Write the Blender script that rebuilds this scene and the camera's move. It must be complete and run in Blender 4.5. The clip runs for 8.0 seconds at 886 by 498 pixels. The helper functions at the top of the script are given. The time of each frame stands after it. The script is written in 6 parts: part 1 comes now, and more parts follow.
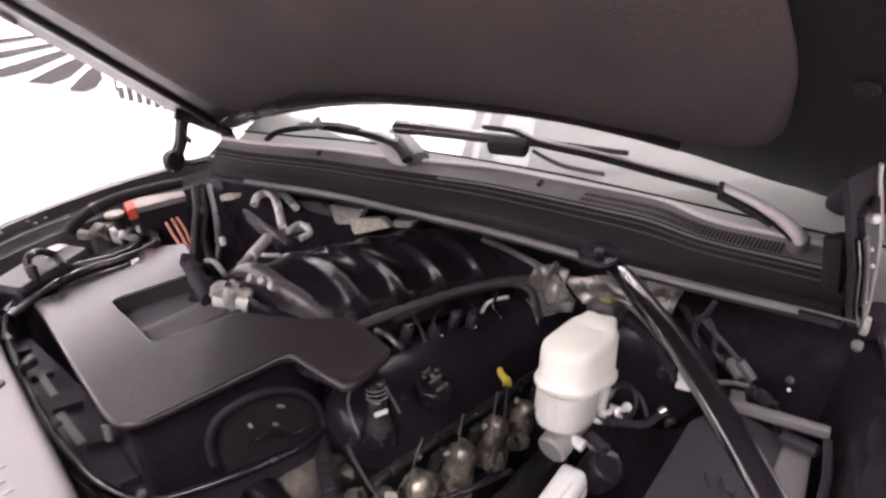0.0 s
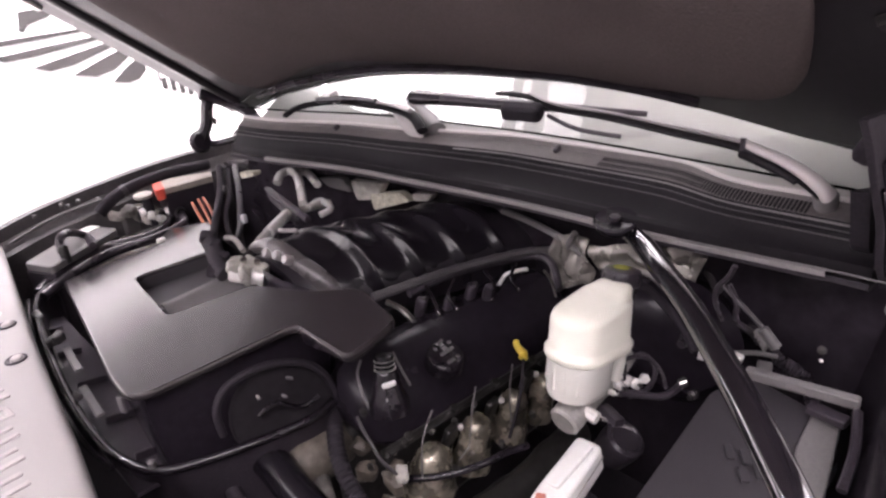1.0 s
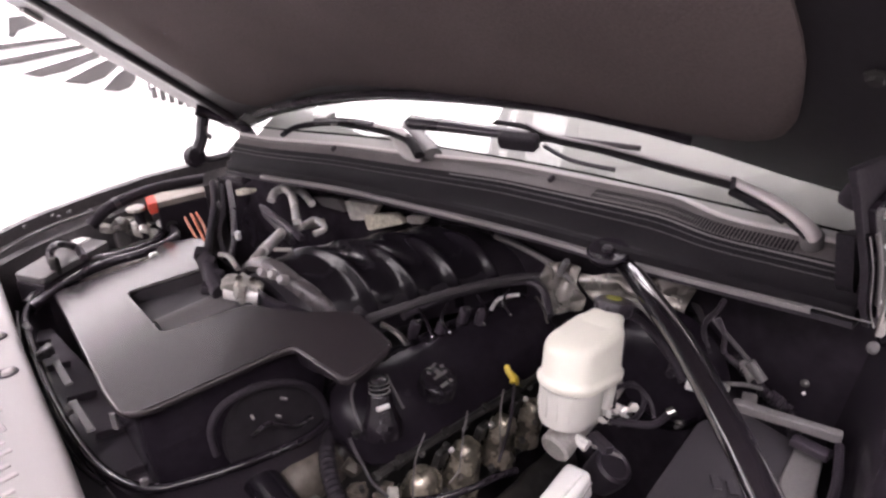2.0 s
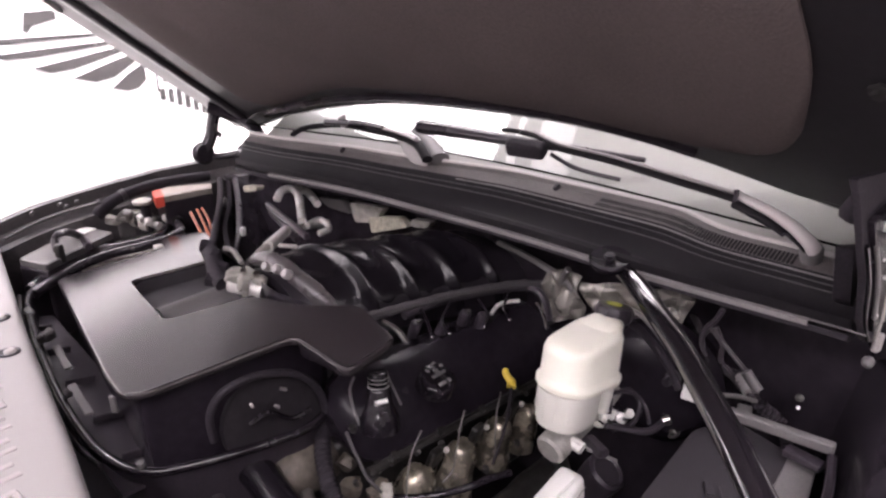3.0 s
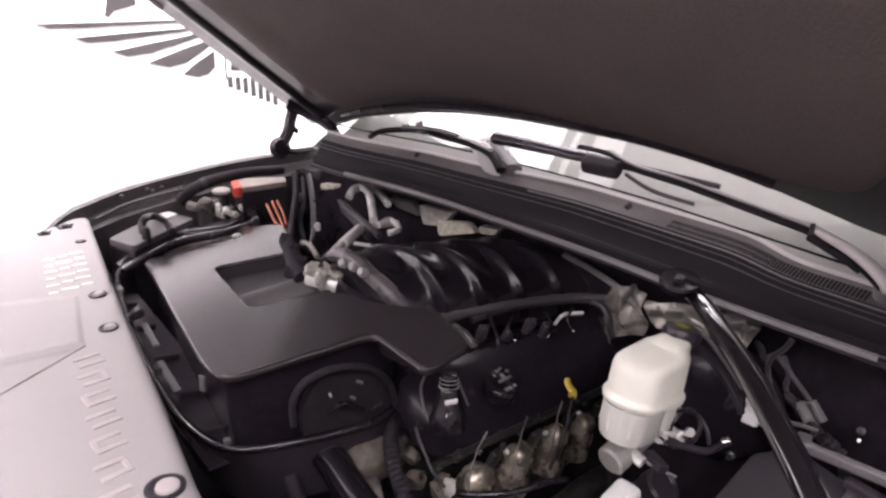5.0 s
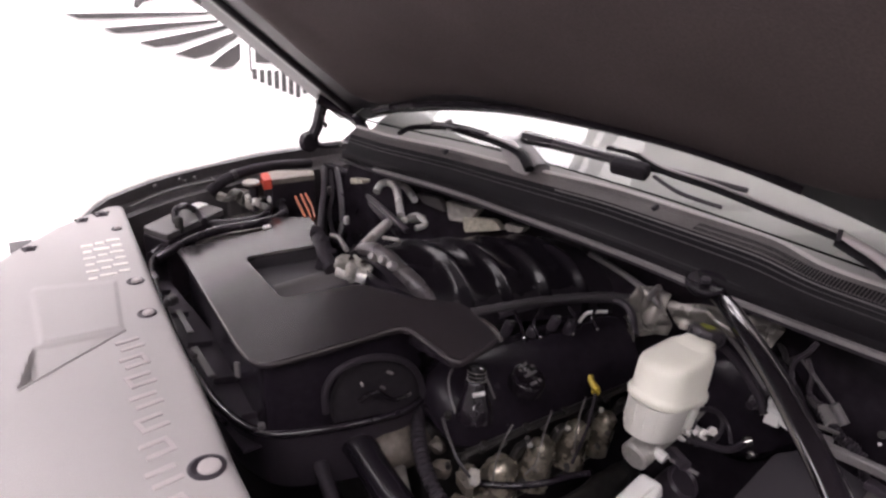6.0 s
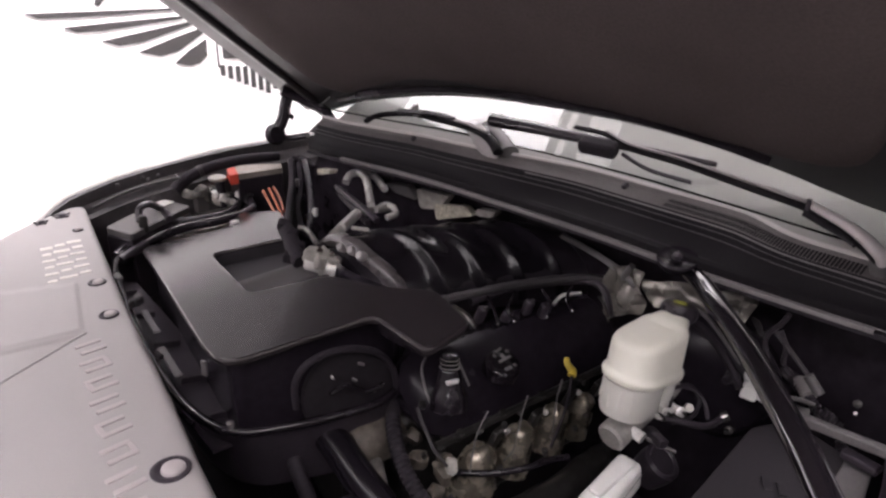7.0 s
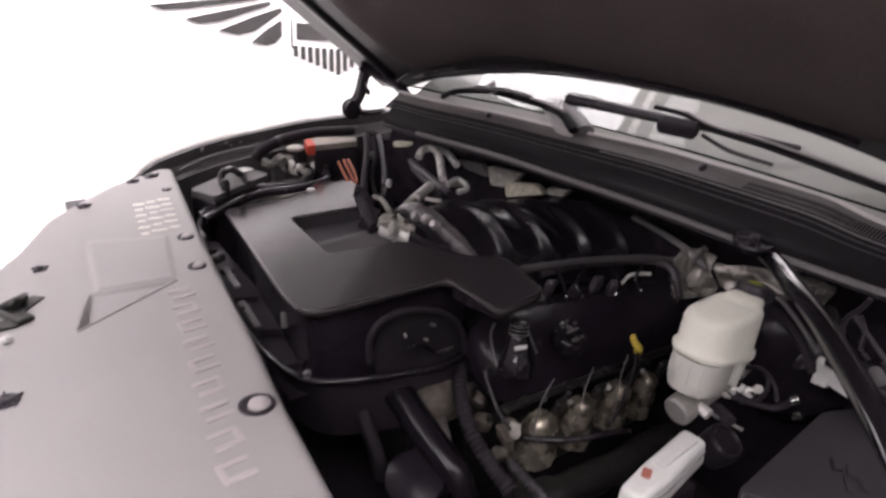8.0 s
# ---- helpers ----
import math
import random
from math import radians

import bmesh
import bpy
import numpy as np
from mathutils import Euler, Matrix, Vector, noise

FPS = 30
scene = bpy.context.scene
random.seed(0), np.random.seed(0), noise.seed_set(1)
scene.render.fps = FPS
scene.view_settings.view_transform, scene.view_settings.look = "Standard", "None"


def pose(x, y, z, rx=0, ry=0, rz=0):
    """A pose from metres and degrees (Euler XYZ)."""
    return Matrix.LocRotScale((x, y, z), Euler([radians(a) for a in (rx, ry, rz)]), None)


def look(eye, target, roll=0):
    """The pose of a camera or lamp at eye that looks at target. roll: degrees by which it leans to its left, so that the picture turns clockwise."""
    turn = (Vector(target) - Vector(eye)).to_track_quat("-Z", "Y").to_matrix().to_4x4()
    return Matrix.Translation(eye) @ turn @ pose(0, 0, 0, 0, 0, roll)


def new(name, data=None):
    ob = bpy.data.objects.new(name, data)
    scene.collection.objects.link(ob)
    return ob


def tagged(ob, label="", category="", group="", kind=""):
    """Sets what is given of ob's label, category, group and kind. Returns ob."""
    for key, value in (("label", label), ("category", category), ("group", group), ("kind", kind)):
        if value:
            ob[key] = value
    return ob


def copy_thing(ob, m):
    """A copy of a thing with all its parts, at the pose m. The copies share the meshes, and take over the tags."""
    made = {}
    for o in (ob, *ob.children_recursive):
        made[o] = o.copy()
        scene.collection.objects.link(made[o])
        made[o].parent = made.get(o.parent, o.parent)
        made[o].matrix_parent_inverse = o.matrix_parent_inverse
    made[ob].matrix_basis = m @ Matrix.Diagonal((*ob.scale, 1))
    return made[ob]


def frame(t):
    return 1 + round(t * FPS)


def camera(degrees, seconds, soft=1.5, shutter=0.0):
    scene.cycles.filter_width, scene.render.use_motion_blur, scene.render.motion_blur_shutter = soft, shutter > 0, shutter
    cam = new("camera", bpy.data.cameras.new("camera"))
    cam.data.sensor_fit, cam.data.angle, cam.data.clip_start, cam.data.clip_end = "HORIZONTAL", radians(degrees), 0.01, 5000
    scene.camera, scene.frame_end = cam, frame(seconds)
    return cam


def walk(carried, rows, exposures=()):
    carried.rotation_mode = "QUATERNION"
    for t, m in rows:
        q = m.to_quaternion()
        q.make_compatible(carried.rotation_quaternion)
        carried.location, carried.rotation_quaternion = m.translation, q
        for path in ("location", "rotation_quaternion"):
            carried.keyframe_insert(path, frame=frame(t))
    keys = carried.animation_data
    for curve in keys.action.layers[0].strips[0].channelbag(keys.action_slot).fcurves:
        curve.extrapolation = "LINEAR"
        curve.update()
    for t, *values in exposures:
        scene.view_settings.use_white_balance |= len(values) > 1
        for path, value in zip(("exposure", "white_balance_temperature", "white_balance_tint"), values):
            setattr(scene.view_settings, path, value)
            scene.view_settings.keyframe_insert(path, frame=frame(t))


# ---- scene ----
cam = camera(67.00, 8.0, soft=2.5, shutter=0.5)
PATH = [
    (0, (-0.9400, -0.8675, 1.6873), (-0.2806, -0.2234, 1.2997), -2.78),
    (0.5, (-0.8354, -0.8621, 1.6507), (-0.1999, -0.1840, 1.2814), -2.63),
    (1, (-0.8852, -0.8985, 1.6461), (-0.2828, -0.2093, 1.2435), -5.46),
    (1.5, (-0.8989, -0.9145, 1.6591), (-0.2620, -0.2437, 1.2789), -3.26),
    (1.7, (-0.9000, -0.9020, 1.6712), (-0.2735, -0.2250, 1.2851), -3.81),
    (2.8, (-0.9391, -0.8869, 1.6555), (-0.2993, -0.2085, 1.2943), -0.42),
    (3, (-0.9346, -0.9025, 1.6500), (-0.2967, -0.2212, 1.2908), -0.39),
    (3.5, (-0.9193, -0.9051, 1.6567), (-0.2838, -0.2290, 1.2838), -2.14),
    (4, (-0.9300, -0.8933, 1.6587), (-0.3077, -0.1998, 1.2958), -0.93),
    (4.5, (-0.9697, -0.8903, 1.6727), (-0.3692, -0.1784, 1.3085), 0.18),
    (5.8, (-1.0453, -0.9052, 1.6999), (-0.4580, -0.1837, 1.3330), 4.44),
    (6, (-1.0482, -0.8986, 1.6990), (-0.4766, -0.1673, 1.3270), 3.03),
    (6.5, (-1.0333, -0.8961, 1.6993), (-0.4439, -0.1753, 1.3345), 2.21),
    (7, (-1.0173, -0.8978, 1.6805), (-0.4262, -0.1873, 1.2986), 1.38),
    (7.5, (-1.0386, -0.8932, 1.6893), (-0.4732, -0.1601, 1.3113), 1.64),
    (8, (-1.0738, -0.9126, 1.6524), (-0.5498, -0.1587, 1.2561), 2.60),
]
walk(cam, [(t, look(eye, target, roll)) for t, eye, target, roll in PATH], exposures=[(0.0, -0.27, 6350, 24), (4.5, -0.43, 6350, 24), (6.0, -0.84, 6350, 22), (8.0, -1.17, 6350, 20)])

# ---- light ----
world = bpy.data.worlds.new("world")
scene.world = world
world.use_nodes = True
world.node_tree.nodes["Background"].inputs[0].default_value = (1.0, 0.98, 0.96, 1)
world.node_tree.nodes["Background"].inputs[1].default_value = 0.1

CEILING = 4.2


# ---- materials ----
def material(name, colour, rough=0.5, metal=0.0, grain=60.0, vary=0.25, bump=0.1, coat=0.0, stains=6.0, transmission=0.0, specular=0.5, uneven=0.1):
    m = bpy.data.materials.new(name)
    m.use_nodes = True
    n, l = m.node_tree.nodes, m.node_tree.links
    p = n["Principled BSDF"]
    tc = n.new("ShaderNodeTexCoord")
    fine = n.new("ShaderNodeTexNoise")
    fine.inputs["Scale"].default_value, fine.inputs["Detail"].default_value = grain, 5
    broad = n.new("ShaderNodeTexNoise")
    broad.inputs["Scale"].default_value, broad.inputs["Detail"].default_value = stains, 4
    mix = n.new("ShaderNodeMath")
    mix.operation = "MULTIPLY"
    for tex, socket in ((fine, 0), (broad, 1)):
        l.new(tc.outputs["Object"], tex.inputs["Vector"])
        l.new(tex.outputs[0], mix.inputs[socket])
    ramp = n.new("ShaderNodeValToRGB")
    e = ramp.color_ramp.elements
    e[0].position, e[1].position = 0.1, 0.45
    e[0].color = tuple(c * (1 - vary) for c in colour) + (1,)
    e[1].color = tuple(min(1, c * (1 + vary * 0.6)) for c in colour) + (1,)
    l.new(mix.outputs[0], ramp.inputs[0])
    l.new(ramp.outputs[0], p.inputs["Base Color"])
    rr = n.new("ShaderNodeMapRange")
    rr.inputs["To Min"].default_value, rr.inputs["To Max"].default_value = max(0.02, rough - uneven), min(1, rough + uneven)
    l.new(broad.outputs[0], rr.inputs[0])
    l.new(rr.outputs[0], p.inputs["Roughness"])
    p.inputs["Metallic"].default_value = metal
    p.inputs["Coat Weight"].default_value = coat
    p.inputs["Coat Roughness"].default_value = 0.3 if coat < 0.5 else 0.06
    p.inputs["Specular IOR Level"].default_value = specular
    p.inputs["Transmission Weight"].default_value = transmission
    if bump:
        b = n.new("ShaderNodeBump")
        b.inputs["Strength"].default_value, b.inputs["Distance"].default_value = bump, 0.002
        l.new(fine.outputs[0], b.inputs["Height"])
        l.new(b.outputs[0], p.inputs["Normal"])
    return m


WHITE_WALL = material("white_wall", (0.82, 0.81, 0.80), 0.6, grain=90, vary=0.04, bump=0.05)
GREY_WALL = material("grey_wall", (0.25, 0.243, 0.243), 0.6, grain=90, vary=0.06, bump=0.05)
DARK_WALL = material("dark_grey_wall", (0.035, 0.034, 0.034), 0.7, grain=90, vary=0.06, bump=0.05)
WHITE_FLOOR = material("white_floor", (0.58, 0.565, 0.55), 0.25, grain=40, vary=0.02, bump=0.02, uneven=0.04)
SIGN_GREY = material("sign_grey", (0.030, 0.028, 0.028), 0.5, vary=0.1, bump=0)
BLACK = material("black_plastic", (0.040, 0.033, 0.041), 0.32, grain=300, bump=0.2, vary=0.5, specular=0.3)
SATIN = material("satin_black_plastic", (0.018, 0.0145, 0.019), 0.36, grain=400, bump=0.05, vary=0.2, stains=5, uneven=0.03, specular=0.4)
# front hoop's lit crest is put into this lighter base colour
HOOP = material("lit_satin_plastic", (0.085, 0.075, 0.078), 0.27, grain=300, bump=0.08, vary=0.25, stains=9, specular=0.5)
BRACE = material("brace_enamel", (0.012, 0.0098, 0.0125), 0.10, grain=60, bump=0.01, vary=0.3, stains=12, specular=0.6, coat=0.9, uneven=0.02)
RUNNER = material("moulded_black_plastic", (0.011, 0.009, 0.012), 0.19, grain=300, bump=0.04, vary=0.3, stains=8, uneven=0.04, specular=0.27)
PLATE = material("sheen_black_plastic", (0.024, 0.0198, 0.0222), 0.19, grain=500, bump=0.004, vary=0.2, stains=3, specular=0.30, uneven=0.025)
PLATE.node_tree.nodes["Principled BSDF"].inputs["Specular Tint"].default_value = (1.0, 0.96, 0.91, 1)
GLOSS = material("gloss_black_paint", (0.014, 0.011, 0.0145), 0.07, grain=60, bump=0.015, vary=0.3, stains=12, specular=0.45, uneven=0.02)
VALVE = material("valve_cover_paint", (0.018, 0.0142, 0.0195), 0.26, grain=60, bump=0.03, vary=0.3, stains=12, specular=0.2, uneven=0.03)
MATT = material("matt_black_rubber", (0.028, 0.023, 0.029), 0.75, grain=200, bump=0.3, vary=0.4, specular=0.2)
VOID = material("dark_hollow", (0.020, 0.017, 0.020), 0.7, bump=0, specular=0.1)
GRILLE = material("vent_grey_plastic", (0.115, 0.104, 0.103), 0.6, grain=350, bump=0.3, vary=0.35, stains=9, specular=0.35)
COWL = material("dark_grey_plastic", (0.0135, 0.0115, 0.0140), 0.6, grain=350, bump=0.3, vary=0.35, specular=0.12)
RUBBER = material("rubber", (0.036, 0.029, 0.036), 0.28, grain=200, bump=0.12, vary=0.5, specular=0.5)
SEALGREY = material("foam_seal_grey", (0.20, 0.187, 0.187), 0.8, grain=300, bump=0.4, vary=0.3)
PAINT_DARK = material("black_body_paint", (0.026, 0.021, 0.027), 0.24, grain=30, bump=0.02, vary=0.5, specular=0.2)
HOOD_FRAME = material("hood_frame_paint", (0.014, 0.0118, 0.0142), 0.38, grain=80, bump=0.05, vary=0.3, specular=0.28)
# dust, plus the left bay's haze and sheen put into the base colour
DUSTY_HAZED = material("dusty_hazed_black_paint", (0.068, 0.061, 0.064), 0.42, grain=120, bump=0.1, vary=0.4, stains=10)
TRIM_MID = material("mid_grey_plastic", (0.088, 0.081, 0.083), 0.45, grain=300, bump=0.15, vary=0.25, stains=10)
LID = material("grey_black_lid", (0.038, 0.034, 0.0385), 0.5, grain=350, bump=0.2, vary=0.2, specular=0.3)
STEEL_DARK = material("dark_steel", (0.05, 0.047, 0.045), 0.38, metal=0.5, grain=60, bump=0.2, vary=0.5)
PAINT_SILVER = material("champagne_silver_paint", (0.52, 0.49, 0.47), 0.3, metal=0.4, grain=500, bump=0.02, vary=0.02, coat=0.6, uneven=0.03)
GREY_COVER = material("grey_moulded_plastic", (0.392, 0.372, 0.366), 0.42, grain=500, bump=0.12, vary=0.08, stains=4)
FELT = material("hood_liner_felt", (0.088, 0.0705, 0.0690), 0.95, grain=220, bump=0.5, vary=0.22, stains=3, specular=0.1)
MILKY_LOW = material("milky_plastic_greyer", (0.66, 0.645, 0.60), 0.4, grain=30, bump=0.03, vary=0.08)
TRANSLUCENT = material("milky_plastic", (0.80, 0.785, 0.69), 0.4, grain=30, bump=0.03, vary=0.05)
CAST = material("cast_aluminium", (0.50, 0.48, 0.45), 0.45, metal=0.45, grain=160, bump=0.35, vary=0.35)
BRIGHT = material("bright_aluminium", (0.85, 0.83, 0.80), 0.26, metal=0.25, grain=120, bump=0.08, vary=0.2)
SHIELD = material("heat_shield_steel", (0.40, 0.355, 0.285), 0.27, metal=0.65, grain=55, bump=0.6, vary=0.75, stains=35)
CHROME = material("zinc_steel", (0.6, 0.58, 0.56), 0.2, metal=0.95, grain=90, bump=0.05, vary=0.2)
YELLOW = material("yellow_plastic", (0.62, 0.46, 0.06), 0.45, vary=0.15)
OLIVE = material("olive_label", (0.36, 0.36, 0.05), 0.5, vary=0.2)
RED = material("red_plastic", (0.48, 0.06, 0.035), 0.4, vary=0.25)
FADED_RED = material("faded_red_plastic", (0.50, 0.17, 0.13), 0.5, vary=0.2)
ORANGE = material("orange_insulation", (0.34, 0.085, 0.04), 0.5, vary=0.25)
BEIGE = material("dusty_beige_plastic", (0.30, 0.265, 0.235), 0.6, vary=0.25, bump=0.1)
INSULATION = material("pale_insulation", (0.50, 0.47, 0.38), 0.7, grain=120, bump=0.5, vary=0.45, stains=30)
PALE = material("pale_grey_plastic", (0.34, 0.32, 0.315), 0.5, grain=300, bump=0.1, vary=0.15)
LABEL = material("white_label", (0.75, 0.74, 0.72), 0.5, vary=0.06, bump=0)
NOTICE = material("notice_print", (0.80, 0.775, 0.72), 0.5, vary=0.06, bump=0)
EMBOSS = material("embossed_lettering", (0.47, 0.435, 0.43), 0.4, grain=500, bump=0.1, vary=0.08)
SEAT = material("beige_seat_cloth", (0.50, 0.47, 0.44), 0.8, grain=300, bump=0.3, vary=0.1)
DASH = material("light_dashboard", (0.34, 0.325, 0.31), 0.6, grain=300, bump=0.2, vary=0.1)
TRIM_GREY = material("grey_trim", (0.13, 0.122, 0.122), 0.5, grain=300, bump=0.2, vary=0.2)
LOOM = material("cable_loom", (0.062, 0.056, 0.060), 0.5, grain=500, bump=0.5, vary=0.5)
DIRTY = material("dusty_cast_metal", (0.125, 0.106, 0.088), 0.6, metal=0.2, grain=70, bump=0.5, vary=0.6, stains=18)
DUSTY_CAST = material("dusty_cast_aluminium", (0.32, 0.30, 0.28), 0.4, metal=0.3, grain=60, bump=0.5, vary=0.6, stains=22)
DUSTY_PALE = material("pale_dusty_metal", (0.42, 0.40, 0.365), 0.6, grain=45, bump=0.4, vary=0.5, stains=25)
FOIL = material("crinkled_foil", (0.30, 0.28, 0.255), 0.26, metal=0.5, grain=38, bump=1.0, vary=0.35, stains=14)


def glass_material():
    m = bpy.data.materials.new("windshield_glass")
    m.use_nodes = True
    p = m.node_tree.nodes["Principled BSDF"]
    p.inputs["Base Color"].default_value = (0.93, 0.96, 0.95, 1)
    p.inputs["Roughness"].default_value = 0.02
    p.inputs["IOR"].default_value = 1.45
    p.inputs["Transmission Weight"].default_value = 1.0
    return m


GLASS = glass_material()


def lamp_material(name, strength):
    m = bpy.data.materials.new(name)
    m.use_nodes = True
    p = m.node_tree.nodes["Principled BSDF"]
    p.inputs["Emission Color"].default_value = (1.0, 0.97, 0.94, 1)
    p.inputs["Emission Strength"].default_value = strength
    return m


LAMP = lamp_material("lamp_diffuser", 18.0)
SOFT_LAMP = lamp_material("soft_lamp_diffuser", 12.0)
STRIP_LAMP = lamp_material("strip_lamp_diffuser", 3.0)
WALL_LAMP = lamp_material("wall_lamp_diffuser", 175.0)


# ---- mesh helpers ----
def part(name, bm, mat, parent=None, label="", smooth=True, bevel=0.0, segments=2):
    bmesh.ops.recalc_face_normals(bm, faces=bm.faces)
    if smooth:
        for f in bm.faces:
            f.smooth = True
        for e in bm.edges:
            e.smooth = len(e.link_faces) == 2 and e.calc_face_angle(0) < radians(42)
    me = bpy.data.meshes.new(name)
    bm.to_mesh(me)
    bm.free()
    me.materials.append(mat)
    ob = new(name, me)
    if bevel:
        b = ob.modifiers.new("bevel", "BEVEL")
        b.width, b.segments, b.limit_method, b.angle_limit = bevel, segments, "ANGLE", radians(35)
        b.harden_normals = True
    if parent is not None:
        ob.parent = parent
        ob.matrix_parent_inverse = Matrix.Translation(-parent.location)
    if label:
        tagged(ob, label)
    return ob


def thing(name, base, label, category, group="", kind=""):
    e = new(name)
    e.location = base
    e.empty_display_size = 0.05
    return tagged(e, label, category, group, kind)


def box(centre, size, turn=(0, 0, 0), bm=None):
    bm = bm or bmesh.new()
    m = pose(*centre, *turn) @ Matrix.Diagonal((*size, 1))
    bmesh.ops.create_cube(bm, size=1, matrix=m)
    return bm


def smooth_path(points, steps=6):
    p = [Vector(q) for q in points]
    if len(p) < 3:
        return p
    out = []
    for i in range(len(p) - 1):
        a, b, c, d = p[max(i - 1, 0)], p[i], p[i + 1], p[min(i + 2, len(p) - 1)]
        for k in range(steps):
            t = k / steps
            out.append(0.5 * (2 * b + (c - a) * t + (2 * a - 5 * b + 4 * c - d) * t * t + (3 * b - a - 3 * c + d) * t ** 3))
    return out + [p[-1]]


def tube(points, r, sides=10, steps=6, bm=None, r_end=None, corrugate=0.0, flat=1.0, phase=0.0):
    bm = bm or bmesh.new()
    path = smooth_path(points, steps)
    up, rings = None, []
    for i, q in enumerate(path):
        d = (path[min(i + 1, len(path) - 1)] - path[max(i - 1, 0)]).normalized()
        if up is None:
            up = d.orthogonal().normalized() if abs(d.z) > 0.9 else Vector((0, 0, 1))
        side = d.cross(up).normalized()
        up = side.cross(d).normalized()
        f = i / max(1, len(path) - 1)
        rad = r + ((r_end if r_end is not None else r) - r) * f
        rad *= 1 + corrugate * (1 if i % 2 else -1)
        rings.append([bm.verts.new(q + rad * (math.cos(a) * side + flat * math.sin(a) * up)) for a in (phase + 2 * math.pi * k / sides for k in range(sides))])
    for a, b in zip(rings, rings[1:]):
        for k in range(sides):
            bm.faces.new((a[k], a[(k + 1) % sides], b[(k + 1) % sides], b[k]))
    bm.faces.new(rings[0][::-1])
    bm.faces.new(rings[-1])
    return bm


def lathe(profile, centre, axis=(0, 0, 1), sides=24, bm=None):
    """A turned shape: profile rows of (radius, height along the axis)."""
    bm = bm or bmesh.new()
    turn = Vector((0, 0, 1)).rotation_difference(Vector(axis).normalized()).to_matrix()
    rings = []
    for r, h in profile:
        rings.append([bm.verts.new(Vector(centre) + turn @ Vector((r * math.cos(a), r * math.sin(a), h))) for a in (2 * math.pi * k / sides for k in range(sides))])
    for a, b in zip(rings, rings[1:]):
        for k in range(sides):
            bm.faces.new((a[k], a[(k + 1) % sides], b[(k + 1) % sides], b[k]))
    bm.faces.new(rings[0][::-1])
    bm.faces.new(rings[-1])
    return bm


def loft(rows, closed=False, cap=False, bm=None):
    bm = bm or bmesh.new()
    grid = [[bm.verts.new(p) for p in row] for row in rows]
    n = len(grid[0])
    for a, b in zip(grid, grid[1:]):
        for k in range(n if closed else n - 1):
            bm.faces.new((a[k], a[(k + 1) % n], b[(k + 1) % n], b[k]))
    if cap:
        bm.faces.new(grid[0][::-1])
        bm.faces.new(grid[-1])
    return bm


def slab(rows, drop):
    """A sheet given as rows of points, thickened by the offset drop."""
    d = Vector(drop)
    bm = bmesh.new()
    top = [[bm.verts.new(Vector(p)) for p in row] for row in rows]
    low = [[bm.verts.new(Vector(p) + d) for p in row] for row in rows]
    m, n = len(rows), len(rows[0])
    for i in range(m - 1):
        for k in range(n - 1):
            bm.faces.new((top[i][k], top[i][k + 1], top[i + 1][k + 1], top[i + 1][k]))
            bm.faces.new((low[i][k], low[i + 1][k], low[i + 1][k + 1], low[i][k + 1]))
    rim = [(0, k) for k in range(n)] + [(i, n - 1) for i in range(1, m)] + [(m - 1, k) for k in range(n - 2, -1, -1)] + [(i, 0) for i in range(m - 2, 0, -1)]
    for (a, b), (c, e) in zip(rim, rim[1:] + rim[:1]):
        bm.faces.new((top[a][b], low[a][b], low[c][e], top[c][e]))
    return bm


def prism(outline, thickness, bm=None, taper=0.0):
    """A plate from a closed outline of places, with its sides going straight down."""
    bm = bm or bmesh.new()
    c = sum((Vector(p) for p in outline), Vector()) / len(outline)
    top = [bm.verts.new(Vector(p)) for p in outline]
    low = [bm.verts.new(Vector((p[0], p[1], p[2] - thickness)) + taper * Vector((p[0] - c.x, p[1] - c.y, 0))) for p in outline]
    bm.faces.new(top)
    bm.faces.new(low[::-1])
    for k in range(len(top)):
        j = (k + 1) % len(top)
        bm.faces.new((top[k], low[k], low[j], top[j]))
    return bm


def rounded(outline, r, steps=4):
    """The same outline with its corners rounded."""
    out, n = [], len(outline)
    for i in range(n):
        a, b, c = Vector(outline[i - 1]), Vector(outline[i]), Vector(outline[(i + 1) % n])
        u, v = a - b, c - b
        k = min(r, 0.45 * u.length, 0.45 * v.length)
        p, q = b + u.normalized() * k, b + v.normalized() * k
        for s in range(steps + 1):
            t = s / steps
            out.append((1 - t) ** 2 * p + 2 * t * (1 - t) * b + t * t * q)
    return out


def table(rows, v):
    """Linear reading of rows of (place, value)."""
    if v <= rows[0][0]:
        return rows[0][1]
    for (a, p), (b, q) in zip(rows, rows[1:]):
        if v <= b:
            return p + (q - p) * (v - a) / (b - a)
    return rows[-1][1]


def span(a, b, n):
    return [a + (b - a) * i / (n - 1) for i in range(n)]


def lump(centre, size, turn=0.0, rough=0.4):
    """A small worn casting: a rounded block with uneven faces."""
    bm = bmesh.new()
    bmesh.ops.create_icosphere(bm, subdivisions=3, radius=1.0)
    m = pose(*centre, 12, -9, turn)
    for q in bm.verts:
        c = Vector([math.copysign(abs(v) ** 0.6, v) for v in q.co])
        c += rough * noise.noise_vector(c * 1.3 + Vector(centre) * 90)
        q.co = m @ Vector((c.x * size[0] / 2, c.y * size[1] / 2, c.z * size[2] / 2))
    return bm


